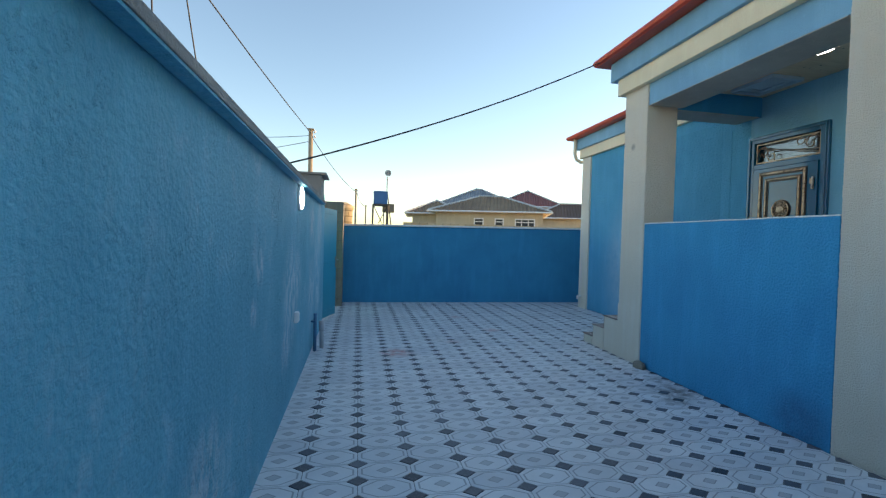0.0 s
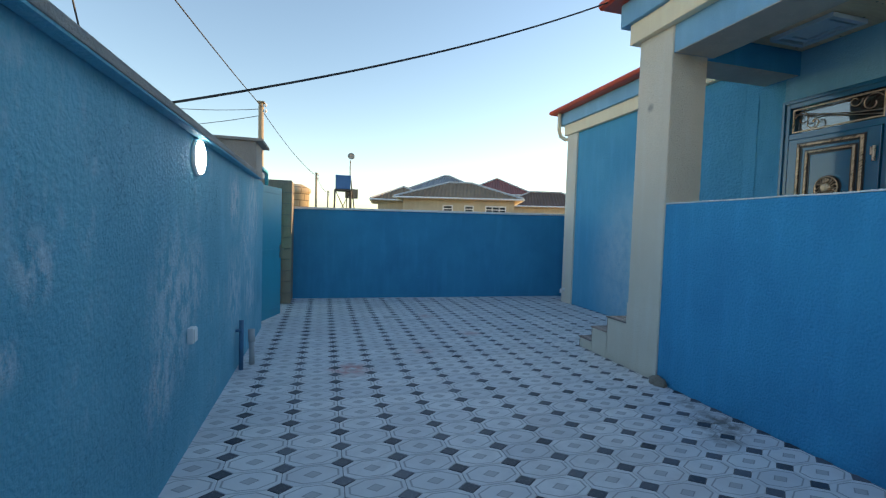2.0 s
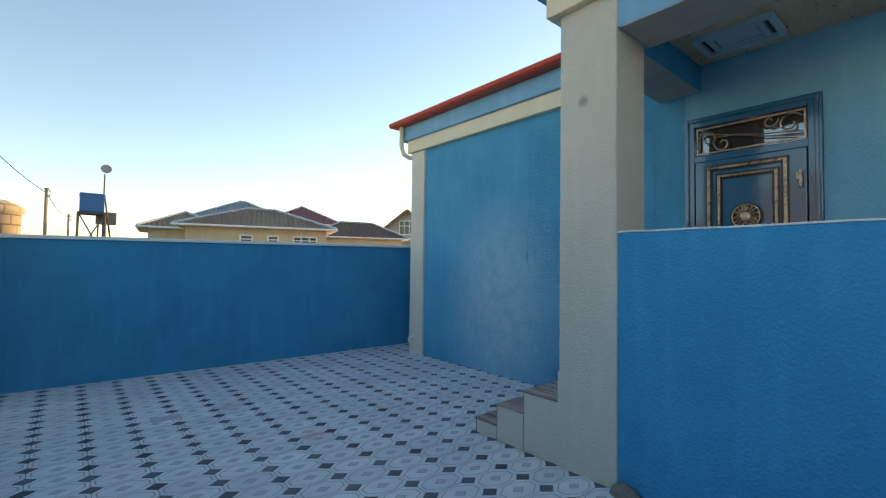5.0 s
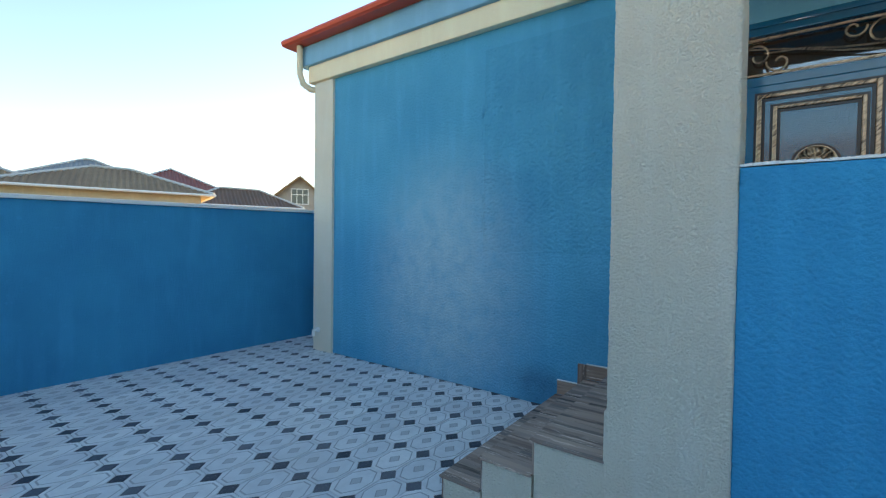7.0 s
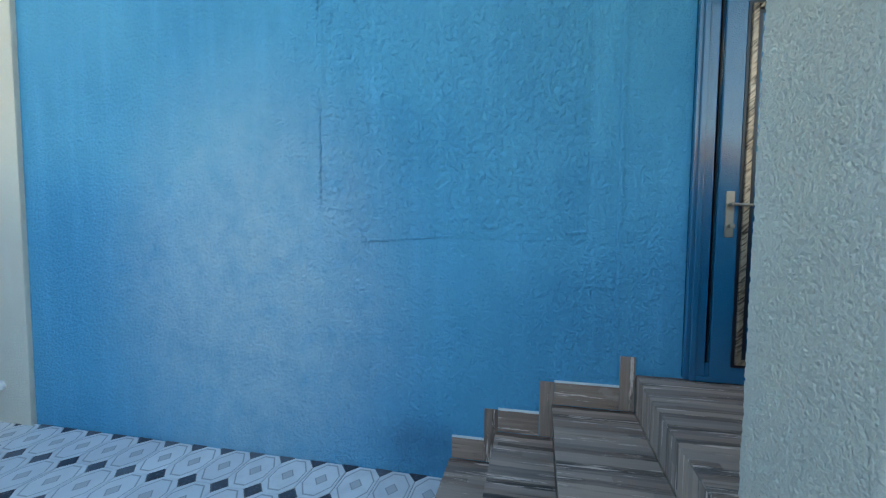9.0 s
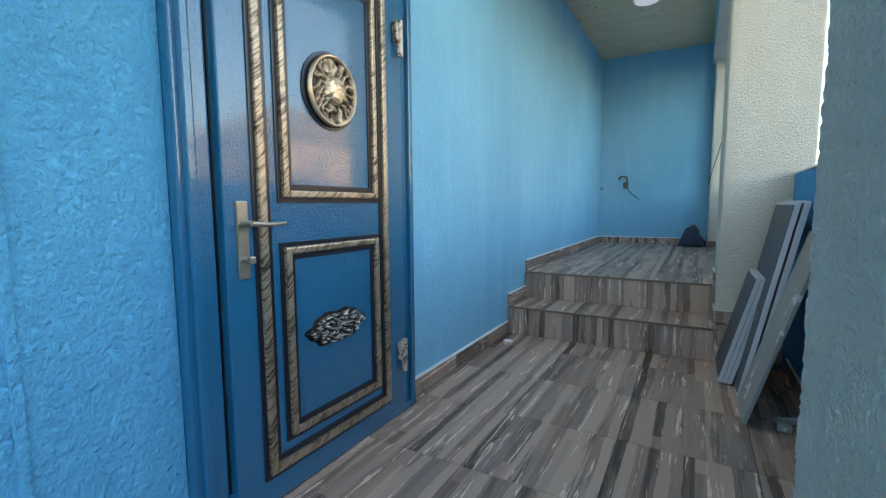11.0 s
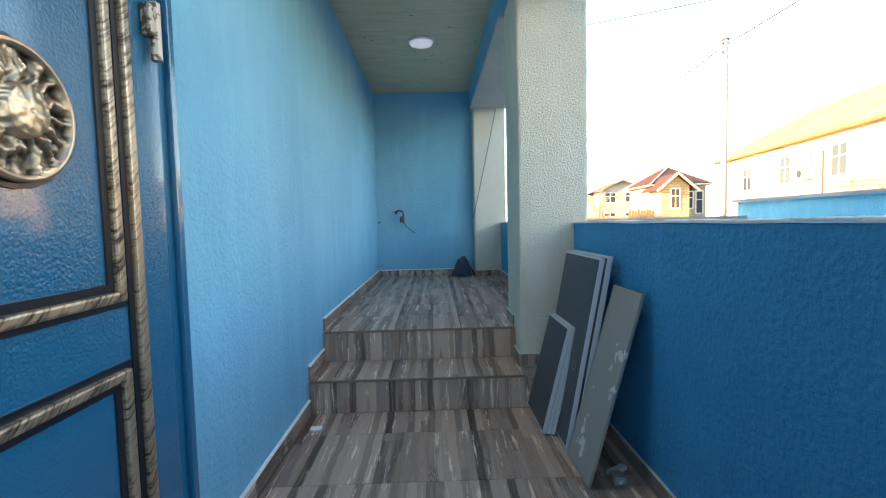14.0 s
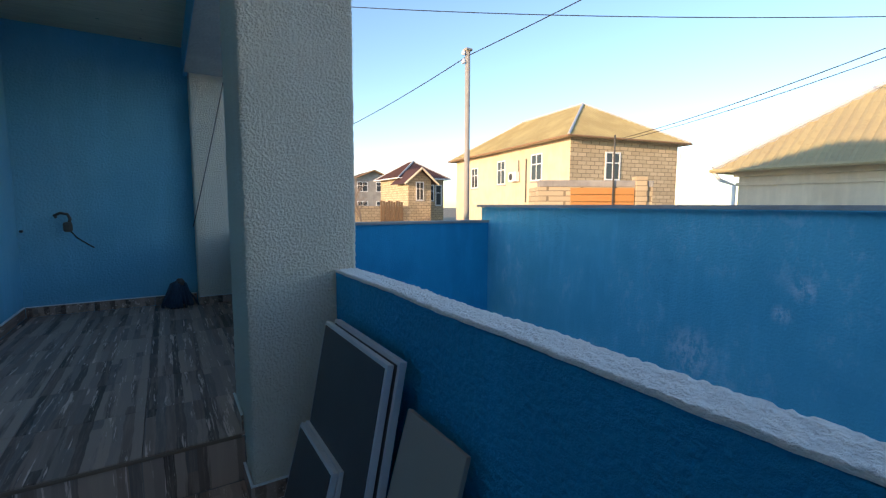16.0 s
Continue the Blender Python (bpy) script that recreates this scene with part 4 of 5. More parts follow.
def leaning(name, y0, y1, foot_x, head_x, length_z, thick, face, label, group, extra=None):
    """A board that stands on the porch floor and leans against the parapet."""
    foot, head = Vector((foot_x, 0, PORCH + 0.004)), Vector((head_x, 0, PORCH + length_z))
    way = (head - foot)
    ln = way.length
    tilt = Matrix.Translation((foot_x, 0, PORCH + 0.004 + thick * 0.26)) @ Matrix.Rotation(math.atan2(way.x, way.z), 4, "Y")
    t = thing(name, (foot_x, (y0 + y1) / 2, PORCH), label, "panel", group)
    e = 0.012
    part("core", box(0.0, thick, y0, y1, 0, ln, bevel=0.002, m=tilt), M_panel_edge if face is M_panel else face, t, "white foil edges" if face is M_panel else "")
    if face is M_panel:
        part("face", box(thick - 0.001, thick + 0.0025, y0 + e, y1 - e, e, ln - e, m=tilt), face, t, "charcoal laminate face")
    if extra:
        ring = [(thick + 0.005, extra[0] + 0.019 * math.cos(a), extra[1] + 0.022 * math.sin(a)) for a in (i * math.pi / 10 for i in range(21))]
        bm = tube(ring, 0.003, 5)
        bmesh.ops.transform(bm, matrix=tilt, verts=bm.verts)
        part("ring_pull", bm, M_steel, t, "small steel ring pull")
    return t


leaning("cupboard_panel", 2.54, 3.075, 3.415, 3.245, 0.912, 0.022, M_panel, "charcoal cupboard panel with white edges leaning on the parapet", "leaning panels")
leaning("cupboard_panel", 2.525, 3.06, 3.447, 3.277, 0.905, 0.02, M_panel, "charcoal cupboard panel with a ring pull leaning in a stack", "leaning panels", (2.98, 0.38))
for i in range(3):
    leaning("drawer_panel", 2.52 + 0.006 * i, 2.905 - 0.004 * i, 3.478 + 0.021 * i, 3.34 + 0.021 * i, 0.545, 0.018, M_panel, "small charcoal drawer panel with white edges, stacked leaning", "small leaning panels")
leaning("taupe_board", 3.085, 3.36, 3.455, 3.235, 0.785, 0.014, M_board, "taupe board with paint splashes leaning on the parapet", "leaning panels")
scrap = thing("offcut", (3.34, 3.3, PORCH), "pale broken offcuts on the porch floor", "offcut")
part("piece", box(3.27, 3.37, 3.22, 3.25, PORCH + 0.002, PORCH + 0.02, bevel=0.003, m=Matrix.Translation((3.3, 3.2, 0)) @ Matrix.Rotation(0.5, 4, "Z") @ Matrix.Translation((-3.3, -3.2, 0))), M_panel_edge, scrap)
part("piece", box(3.30, 3.35, 3.28, 3.34, PORCH + 0.002, PORCH + 0.035, bevel=0.004), M_board, scrap)
chip = thing("mortar_chip", (4.72, 2.75, PORCH), "small pale mortar chip on the porch tiles", "debris")
part("chip", box(4.69, 4.75, 2.73, 2.77, PORCH + 0.001, PORCH + 0.014, bevel=0.005), M_cap, chip)

# ---- things along the yard wall ----
sw = thing("wall_socket", (LX, 4.12, 0.76), "white plastic socket box on the blue wall", "socket")
part("box", box(LX, LX + 0.035, 4.05, 4.135, 0.675, 0.775, bevel=0.006), M_white, sw)
part("cover", box(LX + 0.035, LX + 0.042, 4.058, 4.127, 0.683, 0.767, bevel=0.003), M_white, sw)
pp = thing("pipe_stub", (LX + 0.05, 5.62, 0), "blue painted pipe rising at the foot of the wall", "pipe")
part("pipe", tube([(LX + 0.05, 5.67, -0.005), (LX + 0.05, 5.67, 0.49)], 0.022, 10), M_pipe_blue, pp, "", True)
part("clip", box(LX, LX + 0.06, 5.64, 5.70, 0.38, 0.40), M_pipe_blue, pp)
pq = thing("drain_pipe", (LX + 0.1, 5.78, 0), "grey plastic pipe with a collar standing at the wall", "pipe")
part("pipe", tube([(LX + 0.125, 5.84, -0.005), (LX + 0.115, 5.85, 0.35)], 0.027, 12), M_pipe, pq, "", True)
part("collar", tube([(LX + 0.119, 5.846, 0.23), (LX + 0.115, 5.85, 0.36)], 0.033, 12), M_pipe, pq, "", True)

# gate
gate = thing("gate", (LX - 0.12, 7.6, 0), "teal steel gate leaf standing open", "gate")
hinge, tip = Vector((LX - 0.12, 7.60, 0)), Vector((LX + 0.15, 8.42, 0))
gw = tip - hinge
gm = Matrix.Translation(hinge) @ Matrix.Rotation(math.atan2(gw.y, gw.x), 4, "Z")
part("leaf", box(0, gw.length, -0.02, 0.02, 0.03, 2.0, bevel=0.004, m=gm), M_gate, gate)
for z in (0.1, 1.0, 1.9):
    part("rail", box(0.03, gw.length - 0.03, -0.028, -0.02, z, z + 0.06, bevel=0.003, m=gm), M_gate, gate)
lk = part("lock_plate", box(gw.length - 0.06, gw.length - 0.025, -0.035, -0.02, 0.92, 1.12, bevel=0.004, m=gm), M_steel, gate)
hb = tube([(gw.length - 0.043, -0.035, 1.06), (gw.length - 0.043, -0.08, 1.06), (gw.length - 0.13, -0.082, 1.055)], 0.008, 8)
bmesh.ops.transform(hb, matrix=gm, verts=hb.verts)
part("lever", hb, M_steel, lk)
gf = thing("glazed_gateway", (LX - 0.15, 8.6, 0), "teal steel gate frame with a frosted glass top light", "gate frame")
part("post", box(LX - 0.19, LX - 0.13, 7.552, 7.59, 0, 2.38, bevel=0.004), M_gate, gf)
part("post", box(LX - 0.19, LX - 0.13, 9.24, 9.278, 0, 2.3, bevel=0.004), M_gate, gf)
part("head_bar", box(LX - 0.19, LX - 0.13, 7.592, 9.238, 2.03, 2.07, bevel=0.004), M_gate, gf)
part("head_bar", box(LX - 0.19, LX - 0.13, 7.592, 9.238, 2.30, 2.34, bevel=0.004), M_gate, gf)
part("top_light", box(LX - 0.163, LX - 0.157, 7.592, 9.238, 2.07, 2.30), M_glass, gf, "greenish glass")
part("fixed_leaf", box(LX - 0.18, LX - 0.14, 8.6, 9.238, 0.03, 2.03, bevel=0.004), M_gate, gf)

# yard drain cover
dr = thing("drain_cover", (0.98, 8.08, 0), "small grey metal drain cover set in the tiles", "drain")
part("plate", box(0.85, 1.1, 8.02, 8.15, -0.002, 0.006, bevel=0.003), M_pipe, dr)
rb = thing("rubble", (3.02, 4.55, 0), "dark mortar lump at the foot of the column", "debris")
bm = bmesh.new()
bmesh.ops.create_icosphere(bm, subdivisions=3, radius=1)
for v in bm.verts:
    v.co *= 1 + 0.25 * noise.noise(v.co * 2.2)
    v.co = Vector((3.06 + v.co.x * 0.06, 4.56 + v.co.y * 0.10, max(-0.004, v.co.z * 0.085)))
part("lump", bm, M_block, rb, "", True)


# ---- beyond the walls ----
def house(name, origin, turn, w, d, eave, rise, wall_m, roof_m, label, over=0.45, gutter_m=None, pitch=0.22, wave=0.03):
    """A hipped house: front along local x, depth along local y, its near left corner at origin."""
    m = Matrix.Translation((origin[0], origin[1], 0)) @ Matrix.Rotation(radians(turn), 4, "Z")
    h = thing(name, (origin[0], origin[1], -0.13), label, "house")
    part("wall", box(0, w, 0, d, -0.3, eave, m=m), wall_m, h)
    a, b, c, e = (-over, -over, eave), (w + over, -over, eave), (w + over, d + over, eave), (-over, d + over, eave)
    W, D = w + 2 * over, d + 2 * over
    dep = min(W, D) / 2
    fu, su = dep / W, dep / D
    planes = [sheet(a, b, rise, dep, fu, 1 - fu, pitch, wave), sheet(b, c, rise, dep, su, 1 - su, pitch, wave),
              sheet(c, e, rise, dep, fu, 1 - fu, pitch, wave), sheet(e, a, rise, dep, su, 1 - su, pitch, wave)]
    roof = None
    for plane in planes:
        bm = sheets_bm([plane])
        bmesh.ops.transform(bm, matrix=m, verts=bm.verts)
        slope = part("roof_slope", bm, roof_m, h)
        roof = roof or slope
    soff = box(-over + 0.02, w + over - 0.02, -over + 0.02, d + over - 0.02, eave - 0.03, eave + 0.0, m=m)
    part("soffit", soff, wall_m, h)
    gut = bmesh.new()
    ring = [(-over - 0.04, -over - 0.04, eave - 0.03), (w + over + 0.04, -over - 0.04, eave - 0.03), (w + over + 0.04, d + over + 0.04, eave - 0.03), (-over - 0.04, d + over + 0.04, eave - 0.03)]
    for p, q in zip(ring, ring[1:] + ring[:1]):
        tube([p, q], 0.055, 6, gut)
    bmesh.ops.transform(gut, matrix=m, verts=gut.verts)
    part("gutter", gut, gutter_m or M_white, roof, "metal gutter")
    caps = bmesh.new()
    top = eave + rise + 0.02
    if W >= D:
        r0, r1 = (-over + dep, d / 2, top), (w + over - dep, d / 2, top)
        hips = [(a, r0), (e, r0), (b, r1), (c, r1), (r0, r1)]
    else:
        r0, r1 = (w / 2, -over + dep, top), (w / 2, d + over - dep, top)
        hips = [(a, r0), (b, r0), (c, r1), (e, r1), (r0, r1)]
    for p, q in hips:
        if (Vector(q) - Vector(p)).length > 0.1:
            tube([Vector(p) + Vector((0, 0, 0.03)), q], 0.07, 6, caps)
    bmesh.ops.transform(caps, matrix=m, verts=caps.verts)
    part("ridge_cap", caps, M_pipe, roof, "pale ridge caps")
    return h, m


def window(h, m, side, u, z, wd, ht, w, d, bars=1, rail=0.6):
    """A window with frame and panes on a house's front (f), right (r), left (l) side."""
    base = {"f": Matrix.Identity(4), "r": Matrix.Translation((w, 0, 0)) @ Matrix.Rotation(radians(90), 4, "Z"),
            "l": Matrix.Translation((0, d, 0)) @ Matrix.Rotation(radians(-90), 4, "Z")}[side]
    mm = m @ base
    win = part("window", box(u - 0.06, u + wd + 0.06, -0.03, 0.02, z - 0.08, z - 0.01, m=mm), M_concrete, h, "window with a white frame")
    fr = bmesh.new()
    t = 0.07
    for c in ((u, u + t, z, z + ht), (u + wd - t, u + wd, z, z + ht), (u + t, u + wd - t, z, z + t), (u + t, u + wd - t, z + ht - t, z + ht), (u + t, u + wd - t, z + ht * rail, z + ht * rail + 0.05)):
        box(c[0], c[1], -0.045, 0.0, c[2], c[3], bm=fr)
    for k in range(bars):
        x = u + wd * (k + 1) / (bars + 1)
        box(x - 0.025, x + 0.025, -0.044, 0.0, z + t, z + ht - t, bm=fr)
    bmesh.ops.transform(fr, matrix=mm, verts=fr.verts)
    part("frame", fr, M_white, win, "white frame")
    part("pane", box(u + 0.02, u + wd - 0.02, -0.02, -0.004, z + 0.02, z + ht - 0.02, m=mm), M_dark_pane, win, "dark glass")


# north of the yard
h, m = house("house", (4.32, 26.55), -18.4, 6.4, 4.9, 3.24, 1.12, M_render, M_roof_brown, "cream single-storey house with a brown corrugated hip roof")
window(h, m, "f", 2.3, 2.25, 0.6, 0.6, 6.4, 4.9, 0), window(h, m, "f", 3.55, 2.25, 0.55, 0.6, 6.4, 4.9, 0), window(h, m, "f", 4.75, 2.25, 1.2, 0.6, 6.4, 4.9, 2)
house("house", (3.25, 29.9), -8, 3.4, 4.0, 3.25, 1.0, M_render, M_roof_brown, "low cream annexe with a brown corrugated roof")
house("house", (6.2, 36.5), -16.5, 6.5, 6.0, 4.3, 1.75, M_render_pale, M_roof_grey, "house with a grey metal hip roof behind others")
house("house", (11.8, 38.2), -20, 5.6, 6.0, 4.6, 1.7, M_render, M_roof_red, "house with a dark red hip roof")
house("house", (13.0, 32.0), -22, 6.2, 3.8, 3.35, 1.2, M_render, M_roof_choc, "house with a chocolate brown metal roof")
house("house", (20.2, 43.0), -25, 5.0, 5.0, 4.2, 1.4, M_render_pale, M_roof_grey, "pale house with a grey roof far off")


def gable_house(name, origin, turn, w, d, eave, rise, wall_m, roof_m, label, two_storey=False):
    m = Matrix.Translation((origin[0], origin[1], 0)) @ Matrix.Rotation(radians(turn), 4, "Z")
    h = thing(name, (origin[0], origin[1], -0.13), label, "house")
    bm = bmesh.new()
    low = [bm.verts.new(c) for c in ((0, 0, -0.3), (w, 0, -0.3), (w, d, -0.3), (0, d, -0.3))]
    top = [bm.verts.new(c) for c in ((0, 0, eave), (w, 0, eave), (w, d, eave), (0, d, eave))]
    g0, g1 = bm.verts.new((w / 2, 0, eave + rise)), bm.verts.new((w / 2, d, eave + rise))
    bm.faces.new((low[0], low[1], top[1], g0, top[0])), bm.faces.new((low[2], low[3], top[3], g1, top[2]))
    bm.faces.new((low[1], low[2], top[2], top[1])), bm.faces.new((low[3], low[0], top[0], top[3]))
    bmesh.ops.transform(bm, matrix=m, verts=bm.verts)
    part("wall", bm, wall_m, h)
    o = 0.5
    k = o / (w / 2) * rise
    planes = [sheet((w + o, -o, eave - k), (w + o, d + o, eave - k), rise + k, w / 2 + o, 0, 1, 0.25, 0.02), sheet((-o, d + o, eave - k), (-o, -o, eave - k), rise + k, w / 2 + o, 0, 1, 0.25, 0.02)]
    for plane in planes:
        bm = sheets_bm([plane])
        bmesh.ops.transform(bm, matrix=m @ Matrix.Translation((0, 0, 0.08)), verts=bm.verts)
        part("roof_slope", bm, roof_m, h)
    barge = bmesh.new()
    for a, b in (((-o, -o, eave - k + 0.05), (w / 2, -o, eave + rise + 0.05)), ((w + o, -o, eave - k + 0.05), (w / 2, -o, eave + rise + 0.05))):
        tube([a, b], 0.09, 4, barge)
    bmesh.ops.transform(barge, matrix=m, verts=barge.verts)
    part("bargeboard", barge, M_render_pale if wall_m is not M_concrete else M_wood_bare, h)
    return h, m


h, m = gable_house("house", (22.3, 37.2), -35, 3.6, 5.0, 4.9, 1.5, M_concrete, M_roof_choc, "grey house with a brown gabled roof and timber window")
window(h, m, "f", 1.1, 4.2, 1.4, 1.3, 3.6, 5.0, 2)

# low stone wall behind the yard's end wall
structure("stone_wall_far", box(2.0, 16.0, 23.2, 23.5, -0.3, 2.35), M_stone, "low limestone garden wall beyond the yard", "wall")

# water tank on a stand, with a dish on a mast
tk = thing("water_tank", (0.85, 25.6, -0.13), "blue square water tank on a steel stand", "tank")
part("tank", box(0.47, 1.24, 25.2, 25.95, 3.40, 4.14, bevel=0.03), M_tank, tk)
part("rim", box(0.455, 1.255, 25.185, 25.965, 4.07, 4.11, bevel=0.01), M_tank, tk)
for x, y in ((0.44, 25.16), (1.27, 25.16), (0.44, 25.99), (1.27, 25.99)):
    part("leg", tube([(0.855 + (x - 0.855) * 1.06, 25.575 + (y - 25.575) * 1.06, -0.2), (x, y, 3.36)], 0.045, 6), M_tank_stand, tk)
part("platform", box(0.4, 1.31, 25.12, 26.03, 3.32, 3.39), M_tank_stand, tk)
part("brace", tube([(0.46, 25.12, 3.3), (0.95, 25.12, 2.3)], 0.025, 5), M_tank_stand, tk)
part("brace", tube([(1.25, 25.12, 3.3), (0.75, 25.12, 2.3)], 0.025, 5), M_tank_stand, tk)
sb = thing("steel_box", (1.6, 25.9, 2.4), "rusty steel box on a leaning stand beside the tank", "box")
part("box", box(1.02, 1.70, 26.1, 26.5, 3.0, 3.5, bevel=0.02), M_block, sb)
part("strut", tube([(1.27, 26.06, 4.2), (1.85, 26.06, -0.2)], 0.035, 6), M_tank_stand, sb)
part("strut", tube([(1.1, 26.06, 3.0), (1.0, 26.06, -0.2)], 0.03, 6), M_tank_stand, sb)
dl = thing("satellite_dish", (1.3, 26.3, -0.13), "pale round dish on a thin mast beside the tank", "dish")
part("mast", tube([(1.26, 26.3, -0.2), (1.26, 26.3, 5.1)], 0.03, 6), M_tank_stand, dl)
part("dish", lathe([(0.03, -0.07), (0.12, -0.05), (0.19, 0.0), (0.185, 0.012), (0.11, -0.03), (0.02, -0.05)], Matrix.Translation((1.30, 26.22, 5.32)) @ Matrix.Rotation(radians(78), 4, "X"), 20), M_pole, dl, "", True)
part("feed_arm", tube([(1.30, 26.2, 5.15), (1.40, 25.95, 5.14)], 0.012, 5), M_tank_stand, dl)
# irregular stone structure, simplified to a round drum
rt = thing("stone_structure", (-0.95, 15.7, -0.13), "sunlit stone structure behind the gate pier, simplified to a drum", "tower")
part("drum", lathe([(0.42, -0.2), (0.42, 2.42), (0.47, 2.45), (0.47, 2.56), (0.22, 2.7)], Matrix.Translation((-0.98, 15.7, 0)), 20), M_stone, rt, "", True)


def pole(name, x, y, top, r, mat, label, lean=0.0):
    p = thing(name, (x, y, -0.13), label, "pole")
    part("post", tube([(x, y, -0.2), (x + lean, y, top)], r, 10, taper=r * 0.8), mat, p, "", True)
    part("cap", box(x + lean - r * 1.1, x + lean + r * 1.1, y - r * 1.1, y + r * 1.1, top - 0.02, top + 0.03, bevel=0.01), mat, p)
    for dz in (0.12, 0.3):
        part("insulator", lathe([(0.03, 0), (0.045, 0.03), (0.02, 0.1)], Matrix.Translation((x + lean + r + 0.04, y, top - dz)), 8), M_white, p)
    return p


pole("utility_pole", -2.1, 16.6, 5.35, 0.10, M_pole_wood, "wooden utility pole lit by low sun", -0.03)
pole("utility_pole", -0.55, 27.0, 4.35, 0.07, M_pole_wood, "distant thin wooden utility pole")
pole("utility_pole", 0.15, 34.0, 3.9, 0.06, M_pole_wood, "distant thin wooden utility pole")
pole("utility_pole", -2.05, -4.2, 5.42, 0.072, M_pole, "slender white utility pole outside the yard wall")


cable("overhead_cable", (2.88, 5.34, 3.99), (-1.22, 4.02, 2.09), 0.1, 0.0085, "black service cable from the porch roof to the yard wall")
cable("overhead_cable", (-2.1, 16.6, 5.2), (-4.0, -2.5, 6.4), 0.25, 0.014, "twisted service cable along the street")
cable("overhead_cable", (-2.1, 16.6, 5.1), (-0.55, 27.0, 4.2), 0.2, 0.012, "service cable between street poles")
cable("overhead_cable", (-0.55, 27.0, 4.2), (0.15, 34.0, 3.8), 0.2, 0.012, "service cable between street poles")
cable("overhead_cable", (-2.1, 16.6, 5.15), (-9.0, 18.0, 5.6), 0.3, 0.01, "thin cable leaving a street pole")
cable("overhead_cable", (-2.1, 16.6, 4.95), (-9.0, 16.0, 4.0), 0.3, 0.01, "thin cable leaving a street pole")
cable("overhead_cable", (-2.44, 4.96, -0.14), (-2.50, 4.72, 6.2), 0.0, 0.009, "thin dark cable rising behind the yard wall")
cable("overhead_cable", (-2.30, 7.7, -0.14), (-2.52, 4.85, 6.2), 0.06, 0.009, "thin dark cable rising behind the yard wall")
cable("overhead_cable", (-2.05, -4.2, 5.3), (-0.5, -22.0, 4.6), 0.5, 0.011, "service cable leaving the white pole")
cable("overhead_cable", (-2.05, -4.2, 5.3), (-6.5, 8.0, 8.5), 0.2, 0.011, "service cable leaving the white pole")
cable("overhead_cable", (3.0, -14.0, 9.07), (-16.0, 2.0, 7.13), 0.35, 0.014, "twin cable crossing the street")
cable("overhead_cable", (-13.5, -8.6, 5.0), (-8.0, 6.0, 6.3), 0.3, 0.014, "service cable to a house")
cable("overhead_cable", (-13.5, -8.6, 4.9), (-8.0, 6.0, 6.05), 0.3, 0.012, "service cable to a house")

# south-west of the yard
W_, D_ = 13.5, 7.0
h, m = house("house", (-15.19, -24.28), 80, W_, D_, 5.33, 2.5, M_render, M_roof_moss, "sunlit limestone house with a mossy corrugated hip roof", gutter_m=M_wood_bare)
part("stone_face", box(W_ + 0.002, W_ + 0.03, 0.0, D_, -0.3, 5.2, m=m), M_stone, h, "bare limestone block wall")
window(h, m, "f", 10.2, 3.35, 1.05, 1.45, W_, D_, 1), window(h, m, "f", 6.4, 3.3, 1.0, 1.45, W_, D_, 1), window(h, m, "f", 2.7, 3.2, 1.0, 1.4, W_, D_, 1)
window(h, m, "r", 2.1, 3.3, 0.95, 1.4, W_ + 0.035, D_, 1)
ac = part("air_conditioner", box(8.3, 9.1, -0.34, -0.06, 3.4, 3.95, bevel=0.03, m=m), M_white, h, "white air conditioner outdoor unit")
part("fan_grille", lathe([(0.2, 0), (0.2, 0.012), (0.05, 0.02)], m @ Matrix.Translation((8.58, -0.342, 3.68)) @ Matrix.Rotation(radians(90), 4, "X"), 20), M_dark, ac)
vent = tube([(9.05, -0.1, 3.9), (9.05, -0.12, 4.6)], 0.03, 6)
tube([(9.75, -0.06, 2.2), (9.75, -0.06, 4.6)], 0.035, 6, vent)
bmesh.ops.transform(vent, matrix=m, verts=vent.verts)
part("service_pipe", vent, M_tank_stand, h)
dpipe = tube([(W_ + 0.4, D_ + 0.4, 5.2), (W_ + 0.12, D_ + 0.1, 4.8), (W_ + 0.12, D_ + 0.1, -0.2)], 0.05, 8)
bmesh.ops.transform(dpipe, matrix=m, verts=dpipe.verts)
part("downpipe", dpipe, M_white, h)

gm = Matrix.Translation((-9.3, -8.1, 0)) @ Matrix.Rotation(radians(148), 4, "Z")
gar = thing("garage", (-9.3, -8.1, -0.13), "low limestone garage with an orange slatted door", "garage")
part("wall", box(-0.9, 3.5, 0.0, 2.0, -0.3, 2.75, m=gm), M_stone, gar)
part("lintel", box(-0.9, 3.5, -0.05, 0.4, 2.75, 3.0, bevel=0.02, m=gm), M_concrete, gar)
for i in range(9):
    part("slat", box(0.3, 2.75, -0.09, -0.052, 0.3 + i * 0.27, 0.55 + i * 0.27, bevel=0.008, m=gm), M_orange, gar)
part("post", box(2.8, 3.25, -0.12, 0.3, -0.3, 3.15, bevel=0.02, m=gm), M_stone, gar)
part("mast", tube([gm @ Vector((1.9, -0.15, 0)), gm @ Vector((1.9, -0.15, 4.7))], 0.035, 6), M_tank_stand, gar)

